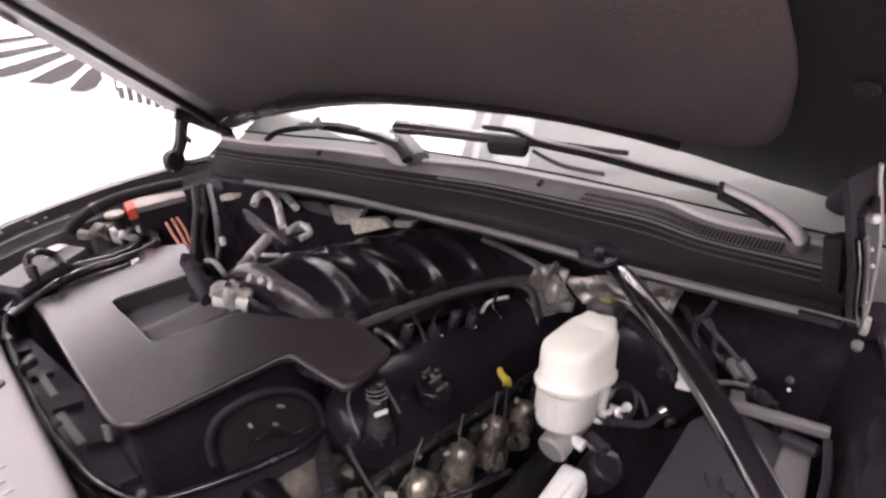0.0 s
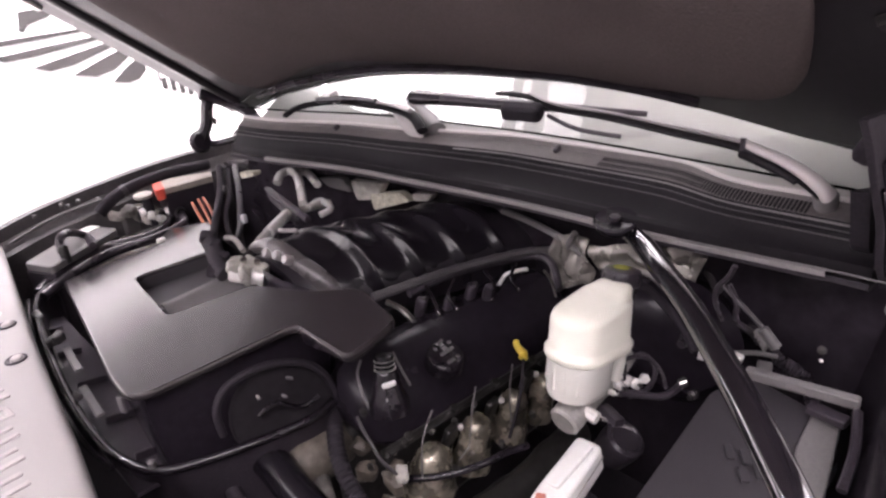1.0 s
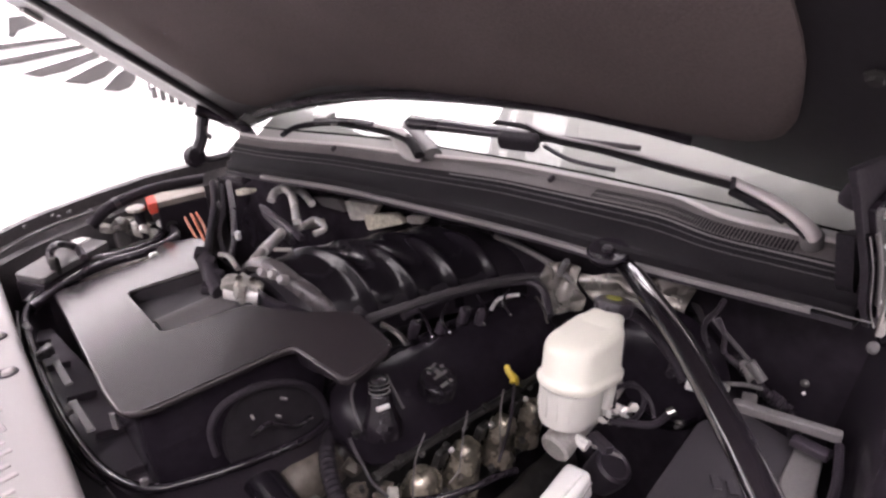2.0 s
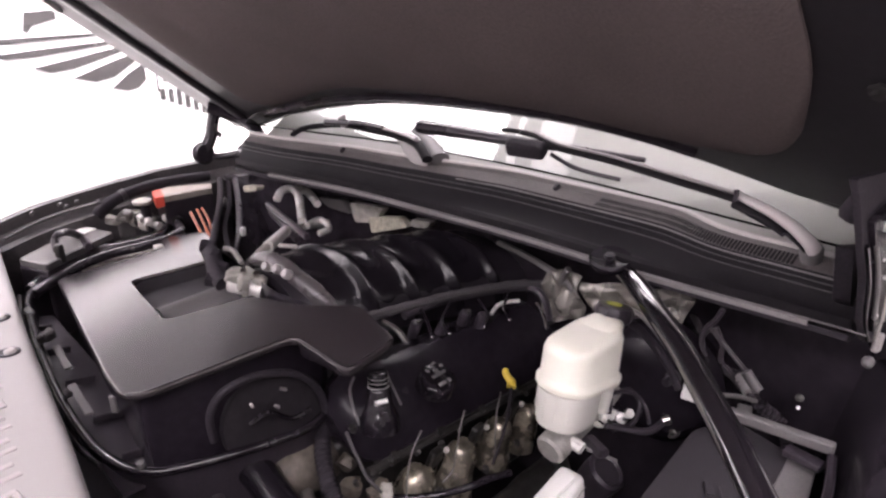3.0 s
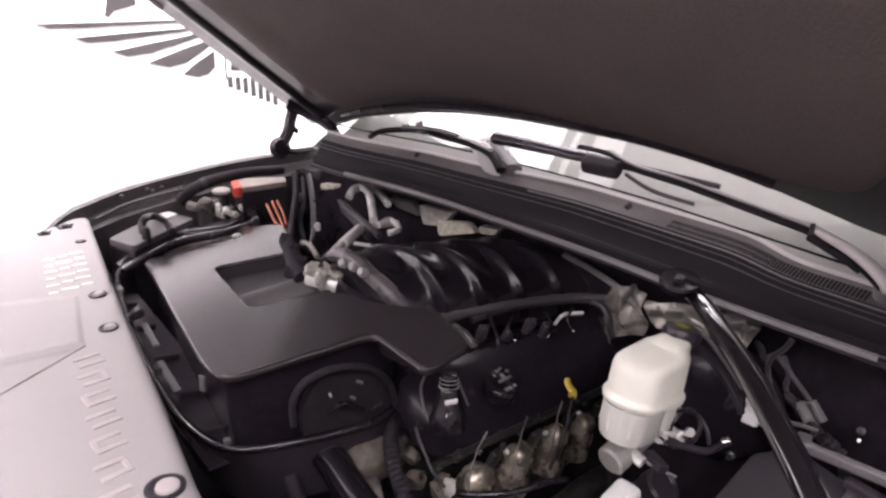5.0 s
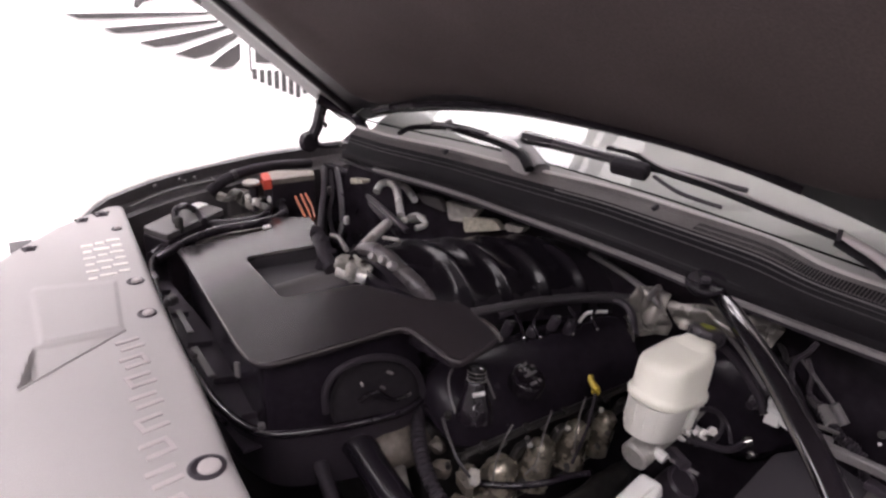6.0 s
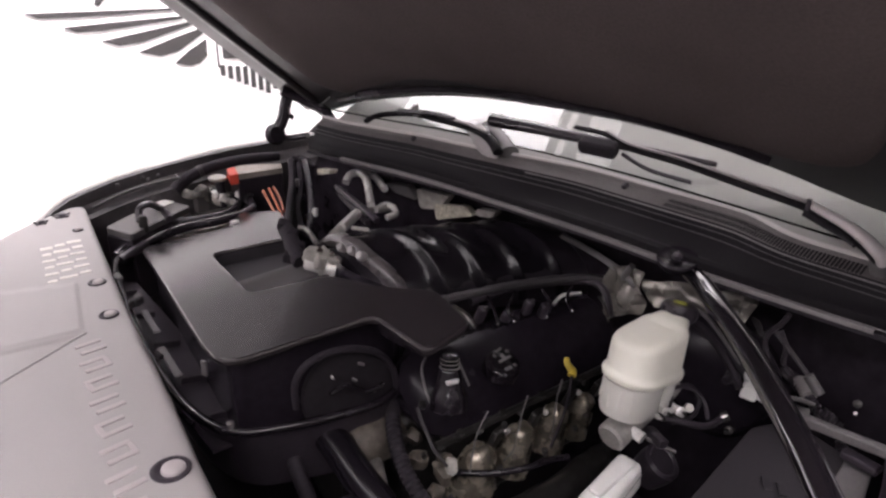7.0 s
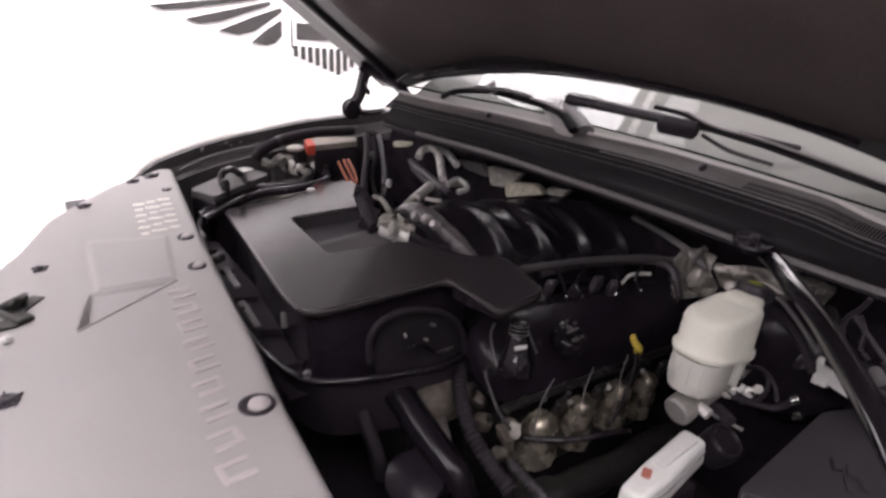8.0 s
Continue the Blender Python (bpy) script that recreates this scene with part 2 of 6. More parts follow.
# ---- the showroom ----
def room():
    t = 0.15
    x0, x1, y0, y1 = -5.5, 6.5, -5.0, 4.6
    cx, cy, w, d = (x0 + x1) / 2, (y0 + y1) / 2, x1 - x0, y1 - y0
    tagged(part("floor", box((cx, cy, -t / 2), (w, d, t)), WHITE_FLOOR, smooth=False), "glossy white showroom floor", "floor", kind="structure")
    tagged(part("ceiling", box((cx, cy, CEILING + t / 2), (w, d, t)), WHITE_WALL, smooth=False), "plain white showroom ceiling", "ceiling", kind="structure")
    # above this height an unseen dark wall is added to dim the plate's reflection
    low = 2.02
    # unseen south and west walls are greyed to cut the fill light
    for name, c, s, mat, label in (
            ("wall_north", (cx, y1 + t / 2, low / 2), (w + 2 * t, t, low), WHITE_WALL, "bright white painted showroom wall"),
            ("wall_north_upper", (cx, y1 + t / 2, (low + CEILING) / 2), (w + 2 * t, t, CEILING - low), DARK_WALL, "unseen dark grey upper wall, added to dim the intake plate's reflection"),
            ("wall_south", (cx, y0 - t / 2, CEILING / 2), (w + 2 * t, t, CEILING), GREY_WALL, "unseen plain grey wall, toned to cut fill light"),
            ("wall_east", (x1 + t / 2, cy, CEILING / 2), (t, d, CEILING), WHITE_WALL, "bright white painted showroom wall"),
            ("wall_west", (x0 - t / 2, cy, CEILING / 2), (t, d, CEILING), GREY_WALL, "unseen plain grey wall, toned to cut fill light")):
        tagged(part(name, box(c, s), mat, smooth=False), label, "wall", kind="structure")
    # unseen panels added to light the bay; the thin strips streak the windshield
    for mat, wide, deep, spots in ((SOFT_LAMP, 2.1, 1.1, [(x, 2.65) for x in (-4.4, -2.2, 0.0, 2.2, 4.4)]), (SOFT_LAMP, 2.1, 1.7, [(x, -3.2) for x in (0.4, 2.6, 4.8)]), (STRIP_LAMP, 2.1, 0.20, [(x, 1.72) for x in (-2.2, 0.0, 2.2)]), (STRIP_LAMP, 2.1, 0.05, [(x, 1.97) for x in (-2.2, 0.0, 2.2)]), (LAMP, 1.2, 2.4, [(-1.7, -2.6), (-3.9, -2.8)]), (SOFT_LAMP, 1.2, 2.4, [(-4.2, -0.2)])):
        x, y = spots[0]
        first = thing("added_ceiling_light", (x, y, CEILING - 0.06), "unseen white ceiling light panel, added to light the bay and the glass", "ceiling light", "ceiling lights")
        part("frame", box((x, y, CEILING - 0.03), (wide + 0.08, deep + 0.06, 0.06)), WHITE_WALL, first, smooth=False)
        part("diffuser", box((x, y, CEILING - 0.066), (wide, deep, 0.012)), mat, first, "glowing white diffuser", smooth=False)
        for x, y in spots[1:]:
            copy_thing(first, pose(x, y, CEILING - 0.06))
    # unseen shaded troughs, added to wash the long white wall
    x, y, z = -4.4, 3.3, CEILING - 0.35
    first = thing("added_wall_washer", (x, y, z), "unseen white trough lamp, added to brighten the showroom wall", "wall light", "wall washers")
    part("trough", loft([[(x + e, y + dy, z + dz) for dy, dz in ((0.12, 0.35), (-0.14, -0.12), (-0.16, -0.12), (-0.16, 0.35))] for e in (-0.95, 0.95)], closed=True, cap=True), WHITE_WALL, first, smooth=False)
    part("tube_diffuser", box((x, y + 0.02, z + 0.10), (1.8, 0.02, 0.42), (-29, 0, 0)), WALL_LAMP, first, "glowing white diffuser", smooth=False)
    for i in range(1, 5):
        copy_thing(first, pose(x + 2.2 * i, y, z))


room()


def wall_sign():
    """Half of a winged emblem on the wall, as plain dark shapes."""
    y = 4.596
    sign = thing("wall_sign", (0.7, y, 1.2), "dark grey winged emblem painted on a white wall", "sign")

    def flat(name, pts):
        bm = bmesh.new()
        a = [bm.verts.new((p[0], y, p[2])) for p in pts]
        b = [bm.verts.new((p[0], y - 0.008, p[2])) for p in pts]
        bm.faces.new(a)
        bm.faces.new(b[::-1])
        for i in range(len(a)):
            j = (i + 1) % len(a)
            bm.faces.new((a[i], b[i], b[j], a[j]))
        return part(name, bm, SIGN_GREY, sign, smooth=False)

    rows = (
        ((-0.191, 4.596, 1.358), (-0.100, 4.596, 1.326), (0.121, 4.596, 1.328), (0.861, 4.596, 1.368), (0.863, 4.596, 1.385), (0.125, 4.596, 1.366)),
        ((0.037, 4.596, 1.262), (0.127, 4.596, 1.227), (0.303, 4.596, 1.234), (0.879, 4.596, 1.305), (0.880, 4.596, 1.326), (0.430, 4.596, 1.295)),
        ((0.275, 4.596, 1.162), (0.391, 4.596, 1.124), (0.560, 4.596, 1.143), (0.966, 4.596, 1.263), (0.955, 4.596, 1.289), (0.632, 4.596, 1.229)),
        ((0.523, 4.596, 1.072), (0.679, 4.596, 1.035), (0.815, 4.596, 1.062), (1.056, 4.596, 1.211), (1.044, 4.596, 1.242), (0.801, 4.596, 1.170)),
        ((0.781, 4.596, 0.976), (0.898, 4.596, 0.950), (0.978, 4.596, 0.965), (1.043, 4.596, 1.021), (1.047, 4.596, 1.150), (0.906, 4.596, 1.069)),
    )
    for r in rows:
        flat("feather", r)
    flat("crest_tip", ((0.281, 4.596, 1.458), (0.268, 4.596, 1.411), (0.294, 4.596, 1.400), (0.334, 4.596, 1.444), (0.490, 4.596, 1.487), (0.497, 4.596, 1.549), (0.298, 4.596, 1.535)))
    a, b = (1.139, 4.596, 0.942), (1.539, 4.596, 0.771)
    step = (b[0] - a[0]) / 6.2
    for i in range(13):
        x = a[0] + i * step
        dip = table(((0, 0.0), (6, b[2] - a[2]), (12, 0.0)), i)
        flat("badge_bar", ((x, y, a[2] + dip * 0.25), (x, y, a[2] + dip - 0.085), (x + step * 0.6, y, a[2] + dip - 0.09), (x + step * 0.6, y, a[2] + dip * 0.25)))
    t = (1.123, 4.596, 1.154)
    flat("badge_edge", ((t[0], y, t[2]), (t[0], y, a[2] - 0.02), (t[0] + 0.012, y, a[2] - 0.02), (t[0] + 0.012, y, t[2])))
    flat("badge_field", ((t[0] + 0.05, y, t[2] - 0.03), (t[0] + 0.05, y, a[2] + 0.05), (t[0] + 0.45, y, a[2] + 0.02), (t[0] + 0.45, y, t[2] - 0.06)))


wall_sign()


# ---- truck body ----
FRONT_EDGE = ((-0.80, -0.018), (-0.65, -0.021), (-0.54, -0.026), (-0.29, -0.021), (-0.127, -0.022), (0.088, -0.042), (0.356, -0.066), (0.59, -0.129), (0.79, -0.154), (1.0, -0.17))


def cowl_x(y):
    return sum(table(FRONT_EDGE, y + d) for d in (-0.1, -0.05, 0, 0.05, 0.1)) / 5


truck = thing("truck", (0.4, 0.12, 0.0), "champagne silver pickup truck with its hood raised", "truck")


def truck_body():
    ys = span(-0.82, 1.08, 40)
    # firewall below the cowl, bay walls and the dark well under the engine
    part("firewall", slab([[(cowl_x(y) + 0.14, y, z - (0.09 * (z - 0.55) / 0.65 if y > 0.93 or y < -0.69 else 0)) for y in ys] for z in (0.55, 0.8, 1.0, 1.2)], (0.03, 0, 0)), PAINT_DARK, truck)
    part("under_tray", box((-0.35, 0.12, 0.56), (1.15, 1.95, 0.03)), MATT, truck, smooth=False)
    part("radiator_panel", box((-0.93, 0.12, 0.80), (0.05, 1.8, 0.45)), LOOM, truck, smooth=False)
    # passenger side: inner wing, rail and outer fender
    edge = ((-0.86, 1.00), (-0.80, 1.036), (-0.72, 1.088), (-0.57, 1.117), (-0.41, 1.139), (-0.23, 1.157), (-0.08, 1.161), (0.12, 1.168))
    xs = span(-0.86, 0.14, 26)
    rows = []
    for x in xs:
        z = table(edge, x)
        bow = 0.10 * max(0, (-0.45 - x) / 0.4) ** 2
        rows.append([(x, y - bow, zz) for y, zz in ((1.05, 0.60), (1.065, z - 0.12), (1.07, z - 0.066), (1.085, z - 0.058), (1.09, z - 0.045), (1.105, z - 0.035), (1.108, z - 0.004), (1.12, z))])
    part("inner_wing", slab(rows, (0, 0.004, -0.004)), DUSTY_HAZED, truck, "dark inner wing of the passenger side")
    rows = []
    for x in xs:
        z = table(edge, x)
        bow = 0.10 * max(0, (-0.45 - x) / 0.4) ** 2
        rows.append([(x, 1.124 + y - bow, zz) for y, zz in ((0, z + 0.001), (0.02, z + 0.002), (0.07, z - 0.03), (0.10, z - 0.12), (0.11, z - 0.35), (0.10, 0.52))])
    part("fender", slab(rows, (0, -0.003, -0.003)), PAINT_SILVER, truck)
    # driver side
    lip = ((-0.90, 1.08), (-0.5, 1.13), (-0.16, 1.15), (0.05, 1.15), (0.17, 1.15), (0.3, 1.16))
    wing = ((-0.86, -0.935), (-0.45, -0.868), (-0.24, -0.819), (-0.12, -0.792), (0.036, -0.753), (0.094, -0.736), (0.168, -0.714), (0.34, -0.685))
    rows, outer, seam = [], [], []
    for x in span(-0.86, 0.14, 22):
        z = table(lip, x)
        y = table(wing, x)
        rows.append([(x, y + d, zz) for d, zz in ((0.0, z), (0.012, z - 0.006), (0.03, z - 0.03), (0.045, z - 0.12), (0.11, 0.60))])
        seam.append((x, y - 0.004, z + 0.004))
    for x in span(-0.86, 0.34, 26):
        z, y = table(lip, x), table(wing, x)
        outer.append([(x, y + d, zz) for d, zz in ((-0.012, z + 0.002), (-0.05, z), (-0.09, z - 0.03), (-0.13, z - 0.15), (-0.14, z - 0.4), (-0.12, 0.52))])
    part("inner_wing", slab(rows, (0, -0.004, -0.003)), PAINT_DARK, truck, "dark inner wing of the driver side")
    part("fender", slab(outer, (0, 0.003, -0.003)), PAINT_SILVER, truck)
    part("fender_seal", tube(seam, 0.006, 8, 2), RUBBER, truck)
    for i in range(4):
        q = seam[3 + 5 * i]
        part("fender_bolt", lathe(((0.004, 0), (0.012, 0.001), (0.012, 0.004), (0.008, 0.008), (0.0005, 0.008)), (q[0], q[1] - 0.035, q[2] - 0.002), sides=6), STEEL_DARK, truck)
    # cabin
    for y, n in ((1.10, 1), (-0.90, -1)):
        part("door_panel", box((1.35, y, 0.83), (2.3, 0.08, 0.62)), PAINT_SILVER, truck, bevel=0.02)
        foot = (0.10, 0.86, 1.24) if n > 0 else (0.16, -0.84, 1.27)
        part("pillar", tube((foot, (0.45, 0.86 if n > 0 else -0.82, 1.47), (0.95, 0.84 if n > 0 else -0.74, 1.80)), 0.030, 10), PAINT_SILVER, truck)
        part("pillar", tube(((1.45, y, 1.18), (1.55, y - 0.17 * n, 1.80)), 0.05, 8), TRIM_GREY, truck)
        part("pillar", tube(((2.45, y, 1.18), (2.40, y - 0.17 * n, 1.80)), 0.07, 8), TRIM_GREY, truck)
    part("roof", slab([[(x, y, 1.84 + 0.04 * (1 - ((y - 0.1) / 0.85) ** 2)) for y in span(-0.74, 0.94, 9)] for x in span(0.9, 2.5, 7)], (0, 0, -0.04)), PAINT_SILVER, truck)
    part("cabin_floor", box((1.4, 0.1, 0.56), (2.3, 1.9, 0.04)), TRIM_GREY, truck, smooth=False)
    part("dashboard", slab([[(cowl_x(y) + d, y, z) for y in ys if -0.8 < y < 0.80] for d, z in ((0.13, 1.28), (0.20, 1.325), (0.32, 1.35), (0.55, 1.352), (0.68, 1.33), (0.72, 1.20), (0.70, 0.85))], (0, 0, -0.02)), DASH, truck, "grey dashboard top")
    for y in (-0.42, 0.62):
        part("seat", box((1.25, y, 0.80), (0.5, 0.52, 0.18)), SEAT, truck, bevel=0.05)
        part("seat_back", box((1.55, y, 1.10), (0.14, 0.50, 0.60), (0, 12, 0)), SEAT, truck, bevel=0.05)
        part("headrest", box((1.66, y, 1.50), (0.10, 0.27, 0.18), (0, 12, 0)), SEAT, truck, bevel=0.04)
    for x, y in ((-0.25, 1.08), (-0.25, -0.86), (2.2, 1.08), (2.2, -0.86)):
        wheel = part("wheel", lathe(((0.05, -0.10), (0.25, -0.11), (0.26, -0.02), (0.26, 0.11), (0.05, 0.10)), (x, y, 0.39), (0, 1, 0), 28), CAST, truck)
        part("tyre", lathe(((0.26, -0.11), (0.34, -0.125), (0.385, -0.09), (0.39, 0.0), (0.385, 0.09), (0.34, 0.125), (0.26, 0.11)), (x, y, 0.39), (0, 1, 0), 36), RUBBER, wheel)


truck_body()


def windshield():
    ys = span(-0.80, 0.84, 30)
    rows = [[(cowl_x(y) + 0.10 + s, y * (1 - 0.10 * s) + 0.012 * s, 1.305 + 0.62 * s + 0.02 * (1 - ((y - 0.12) / 0.95) ** 2)) for y in ys] for s in (0, 0.2, 0.45, 0.7, 0.88)]
    w = thing("windshield", (0.4, 0.12, 1.31), "clear laminated truck windshield above the cowl", "windshield")
    ob = part("pane", slab(rows, (0.003, 0, -0.005)), GLASS, w)
    ob.visible_shadow = False
    part("edge_moulding", tube([Vector(r[0]) + Vector((0, 0, 0.004)) for r in rows], 0.008, 8, 3), RUBBER, w)
    part("edge_moulding", tube([Vector(p) + Vector((0, 0, 0.002)) for p in rows[-1]], 0.009, 8, 1), RUBBER, w)


windshield()


def cowl():
    c = thing("cowl_panel", (0.05, 0.0, 1.22), "dark grey plastic cowl panel with vent grille and foam seal", "cowl panel")
    ys = span(-0.70, 0.74, 60)
    ridge = ((0.0, 0.0), (0.002, 0.014), (0.012, 0.018), (0.022, 0.014), (0.03, 0.016), (0.058, 0.034), (0.062, 0.040), (0.067, 0.040), (0.070, 0.036), (0.074, 0.046), (0.080, 0.048), (0.084, 0.045), (0.090, 0.060), (0.132, 0.070), (0.136, 0.078), (0.144, 0.078), (0.148, 0.070))

    back = ((-0.75, 0.03), (-0.576, 0.031), (-0.50, 0.028), (-0.455, 0.040), (-0.41, 0.068), (-0.36, 0.074), (-0.18, 0.069), (-0.04, 0.067), (0.09, 0.038), (0.255, -0.003), (0.40, -0.027), (0.61, -0.095), (0.80, -0.12))

    def lift(y):
        return 0.010 * max(0, min(1, (-0.36 - y) / 0.3))

    def shelf(d, y):
        """A place on the panel: d along its section, y across the car."""
        top = sum(table(back, y + q) for q in (-0.03, 0, 0.03)) / 3
        w = (top + 0.006 - cowl_x(y)) / 0.116
        return (cowl_x(y) + d * w, y, 1.225 + table(ridge, d) + lift(y) * max(0, 1 - d / 0.07))

    # front of the panel is much darker than its vented top
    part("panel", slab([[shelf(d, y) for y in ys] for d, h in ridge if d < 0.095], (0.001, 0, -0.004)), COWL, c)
    part("grille_panel", slab([[Vector(shelf(d, y)) + Vector((0, 0, 0.0005)) for y in ys] for d, h in ridge if d > 0.089], (0.001, 0, -0.004)), GRILLE, c, "paler grey vented top of the cowl")
    part("edge_trim", tube([Vector(shelf(0.140, y)) + Vector((0, 0, 0.002)) for y in ys], 0.0040, 8, 1), EMBOSS, c, "pale edge trim below the glass")
    part("edge_trim", tube([Vector(shelf(0.088, y)) + Vector((0, 0, 0.0005)) for y in ys if y < 0.1], 0.0016, 6, 1), SEALGREY, c)
    for d in (0.065, 0.079):
        part("ridge_edge", tube([Vector(shelf(d, y)) + Vector((-0.001, 0, 0.0008)) for y in ys], 0.0010, 6, 1), LOOM, c, "thin paler line along the ridge")
    zs = [y for y in ys if -0.655 < y < 0.60]
    seal = [[(cowl_x(y) + d, y, 1.225 + h + lift(y)) for y in zs] for d, h in ((-0.002, 0.002), (-0.010, 0.001), (-0.011, -0.005), (-0.004, -0.007))]
    part("foam_seal", slab(seal, (0.002, 0, -0.002)), SEALGREY, c, "pale grey foam weather seal")
    part("seal_lip", tube([(cowl_x(y) - 0.006, y, 1.227 + lift(y)) for y in span(-0.720, -0.648, 4)], 0.0014, 6, 1), TRIM_GREY, c)
    low = [[(cowl_x(y) + d, y, 1.225 + h + lift(y)) for y in ys] for d, h in ((-0.004, -0.006), (-0.007, -0.011), (0.004, -0.016), (0.06, -0.014), (0.15, -0.010))]
    part("seal_flange", slab(low, (0.001, 0, -0.003)), MATT, c)
    # slotted vent on the driver side
    # slots are dark bars laid on, their depth put into the colour
    slot = bpy.data.meshes.new("vent_slot")
    bm = box((0, 0, 0), (0.0105, 0.0030, 0.002))
    bm.to_mesh(slot)
    bm.free()
    slot.materials.append(VOID)
    for y in span(-0.60, -0.245, 62):
        for d in (0.101, 0.119):
            a, b = shelf(d - 0.004, y), shelf(d + 0.004, y)
            tilt = math.degrees(math.atan2(b[2] - a[2], b[0] - a[0]))
            ob = new("vent_slot", slot)
            ob.parent = c
            ob.matrix_parent_inverse = Matrix.Translation(-c.location)
            ob.matrix_basis = pose((a[0] + b[0]) / 2, y, (a[2] + b[2]) / 2 + 0.0005, 0, -tilt, 0)
    for y in (-0.143, 0.42):
        part("washer_nozzle", box(Vector(shelf(0.120, y)) + Vector((0, 0, 0.004)), (0.016, 0.010, 0.012), (0, -30, 0)), BLACK, c, bevel=0.003)


cowl()


# ---- hood ----
REAR = ((-0.95, 0.20), (-0.80, 0.19), (-0.70, 0.175), (-0.623, 0.160), (-0.545, 0.136), (-0.396, 0.077), (-0.213, 0.036), (0.061, 0.011), (0.256, -0.004), (0.454, -0.004), (0.718, 0.005), (0.883, 0.022), (0.97, 0.028), (1.08, 0.03))
HOOD_TAN = math.tan(radians(38.5))


def hood_z(x, y):
    return 1.24 + 0.08 * (1 - ((y - 0.12) / 0.95) ** 2) + (0.05 - x) * HOOD_TAN + 0.1 * max(0, 0.89 - y)


def hood():
    h = thing("hood", (0.05, 0.12, 1.28), "raised silver truck hood with dark felt insulation underneath", "hood")
    n = Vector((HOOD_TAN, 0, 1)).normalized()
    ys = span(-0.90, 1.07, 44)

    def sheet(ys, rear, front, off, cols=22):
        rows = []
        for y in ys:
            a, b = rear(y), front(y)
            rows.append([Vector((x, y, hood_z(x, y))) + off * n for x in span(a, b, cols)])
        return rows

    def rear(y):
        return sum(table(REAR, y + d) for d in (-0.06, 0, 0.06)) / 3

    def front(y):
        return -1.22 + 0.10 * ((y - 0.1) / 0.95) ** 2

    part("outer_skin", slab(sheet(ys, rear, front, 0.045), n * 0.003), PAINT_SILVER, h, "champagne silver painted skin")
    part("inner_frame", slab(sheet(ys, rear, front, 0.0), n * 0.040), HOOD_FRAME, h, "black painted inner frame")
    # folded flange round the edge
    part("edge_flange", tube([Vector((x, 1.075, hood_z(x, 1.075))) + 0.018 * n for x in span(0.02, -0.40, 8)], 0.014, 8, 2), HOOD_FRAME, h, "dark stretch of the edge beside the hinge")
    part("edge_flange", tube([Vector((x, 1.075, hood_z(x, 1.075))) + 0.018 * n for x in span(-0.405, -1.1, 10)], 0.013, 8, 2), PAINT_SILVER, h, "silver folded edge")
    q = Vector((-0.43, 1.050, hood_z(-0.43, 1.050)))
    part("hem_tab", box(q - 0.004 * n, (0.050, 0.030, 0.012), (0, 38, 8)), PAINT_SILVER, h, "pale folded tab on the hood edge", bevel=0.004)
    part("edge_flange", tube([Vector((x, -0.905, hood_z(x, -0.905))) + 0.018 * n for x in span(0.18, -1.1, 16)], 0.021, 8, 2), PAINT_SILVER, h, "silver folded edge")
    part("rear_lip", tube([Vector((rear(y) + 0.004, y, hood_z(rear(y), y))) + 0.012 * n for y in span(-0.88, 1.05, 40)], 0.014, 8, 2), PAINT_DARK, h)
    # pressed ribs of the frame along the rear and the sides
    part("frame_rib", tube([Vector((rear(y) - 0.022, y, hood_z(rear(y) - 0.022, y))) - 0.002 * n for y in span(-0.42, 0.80, 30)], 0.010, 8, 2), PAINT_DARK, h)
    part("frame_rib", tube([Vector((x, 0.93, hood_z(x, 0.93))) for x in span(-0.02, -1.0, 14)], 0.028, 10, 2, flat=0.5), HOOD_FRAME, h)
    part("frame_rib", tube([Vector((x, -0.80, hood_z(x, -0.80))) for x in span(0.12, -1.0, 16)], 0.028, 10, 2, flat=0.5), HOOD_FRAME, h)
    # insulation pad with rounded corners
    y0, y1, r = -0.634, 0.80, 0.12
    corner = ((-0.634, -0.170), (-0.630, -0.130), (-0.622, -0.095), (-0.612, -0.060), (-0.600, -0.028), (-0.575, 0.010), (-0.550, 0.030), (-0.512, 0.044), (-0.463, 0.044), (-0.33, 0.030))

    def pad_rear(y):
        if y < -0.33:
            return table(corner, y)
        e = y1 - y
        k = r - math.sqrt(max(0, r * r - (r - e) ** 2)) if e < r else 0
        return rear(min(0.74, y)) - 0.032 - 0.025 * math.exp(-((y - 0.35) / 0.25) ** 2) - k * 0.9

    def pad_front(y):
        return front(y) + 0.12

    yy = [y0 + (y1 - y0) * (0.5 - 0.5 * math.cos(math.pi * i / 60)) for i in range(61)]
    rows = []
    for y in yy:
        a, b = pad_rear(y), pad_front(y)
        row = []
        for i in range(41):
            s = 0.5 - 0.5 * math.cos(math.pi * i / 40)
            x = a + (b - a) * s
            edge = min((y - y0), (y1 - y), (a - x), (x - b))
            puff = 0.006 + 0.018 * (1 - math.exp(-max(0, edge) / 0.03))
            puff += 0.003 * noise.noise(Vector((x * 7, y * 7, 0)))
            for cx, cy in ((-0.136, 0.133), (-0.28, 0.62), (-0.69, -0.33), (-0.68, 0.24), (-0.70, 0.65), (-0.12, -0.42)):
                puff -= 0.010 * math.exp(-(((x - cx) / 0.03) ** 2 + ((y - cy) / 0.03) ** 2))
            yq = y - 0.05 * max(0, -x - 0.06) * ((y1 - y) / (y1 - y0)) ** 2
            row.append(Vector((x, yq, hood_z(x, yq))) - puff * n)
        rows.append(row)
    part("insulation_pad", slab(rows, n * 0.006), FELT, h, "dark brownish felt insulation pad")
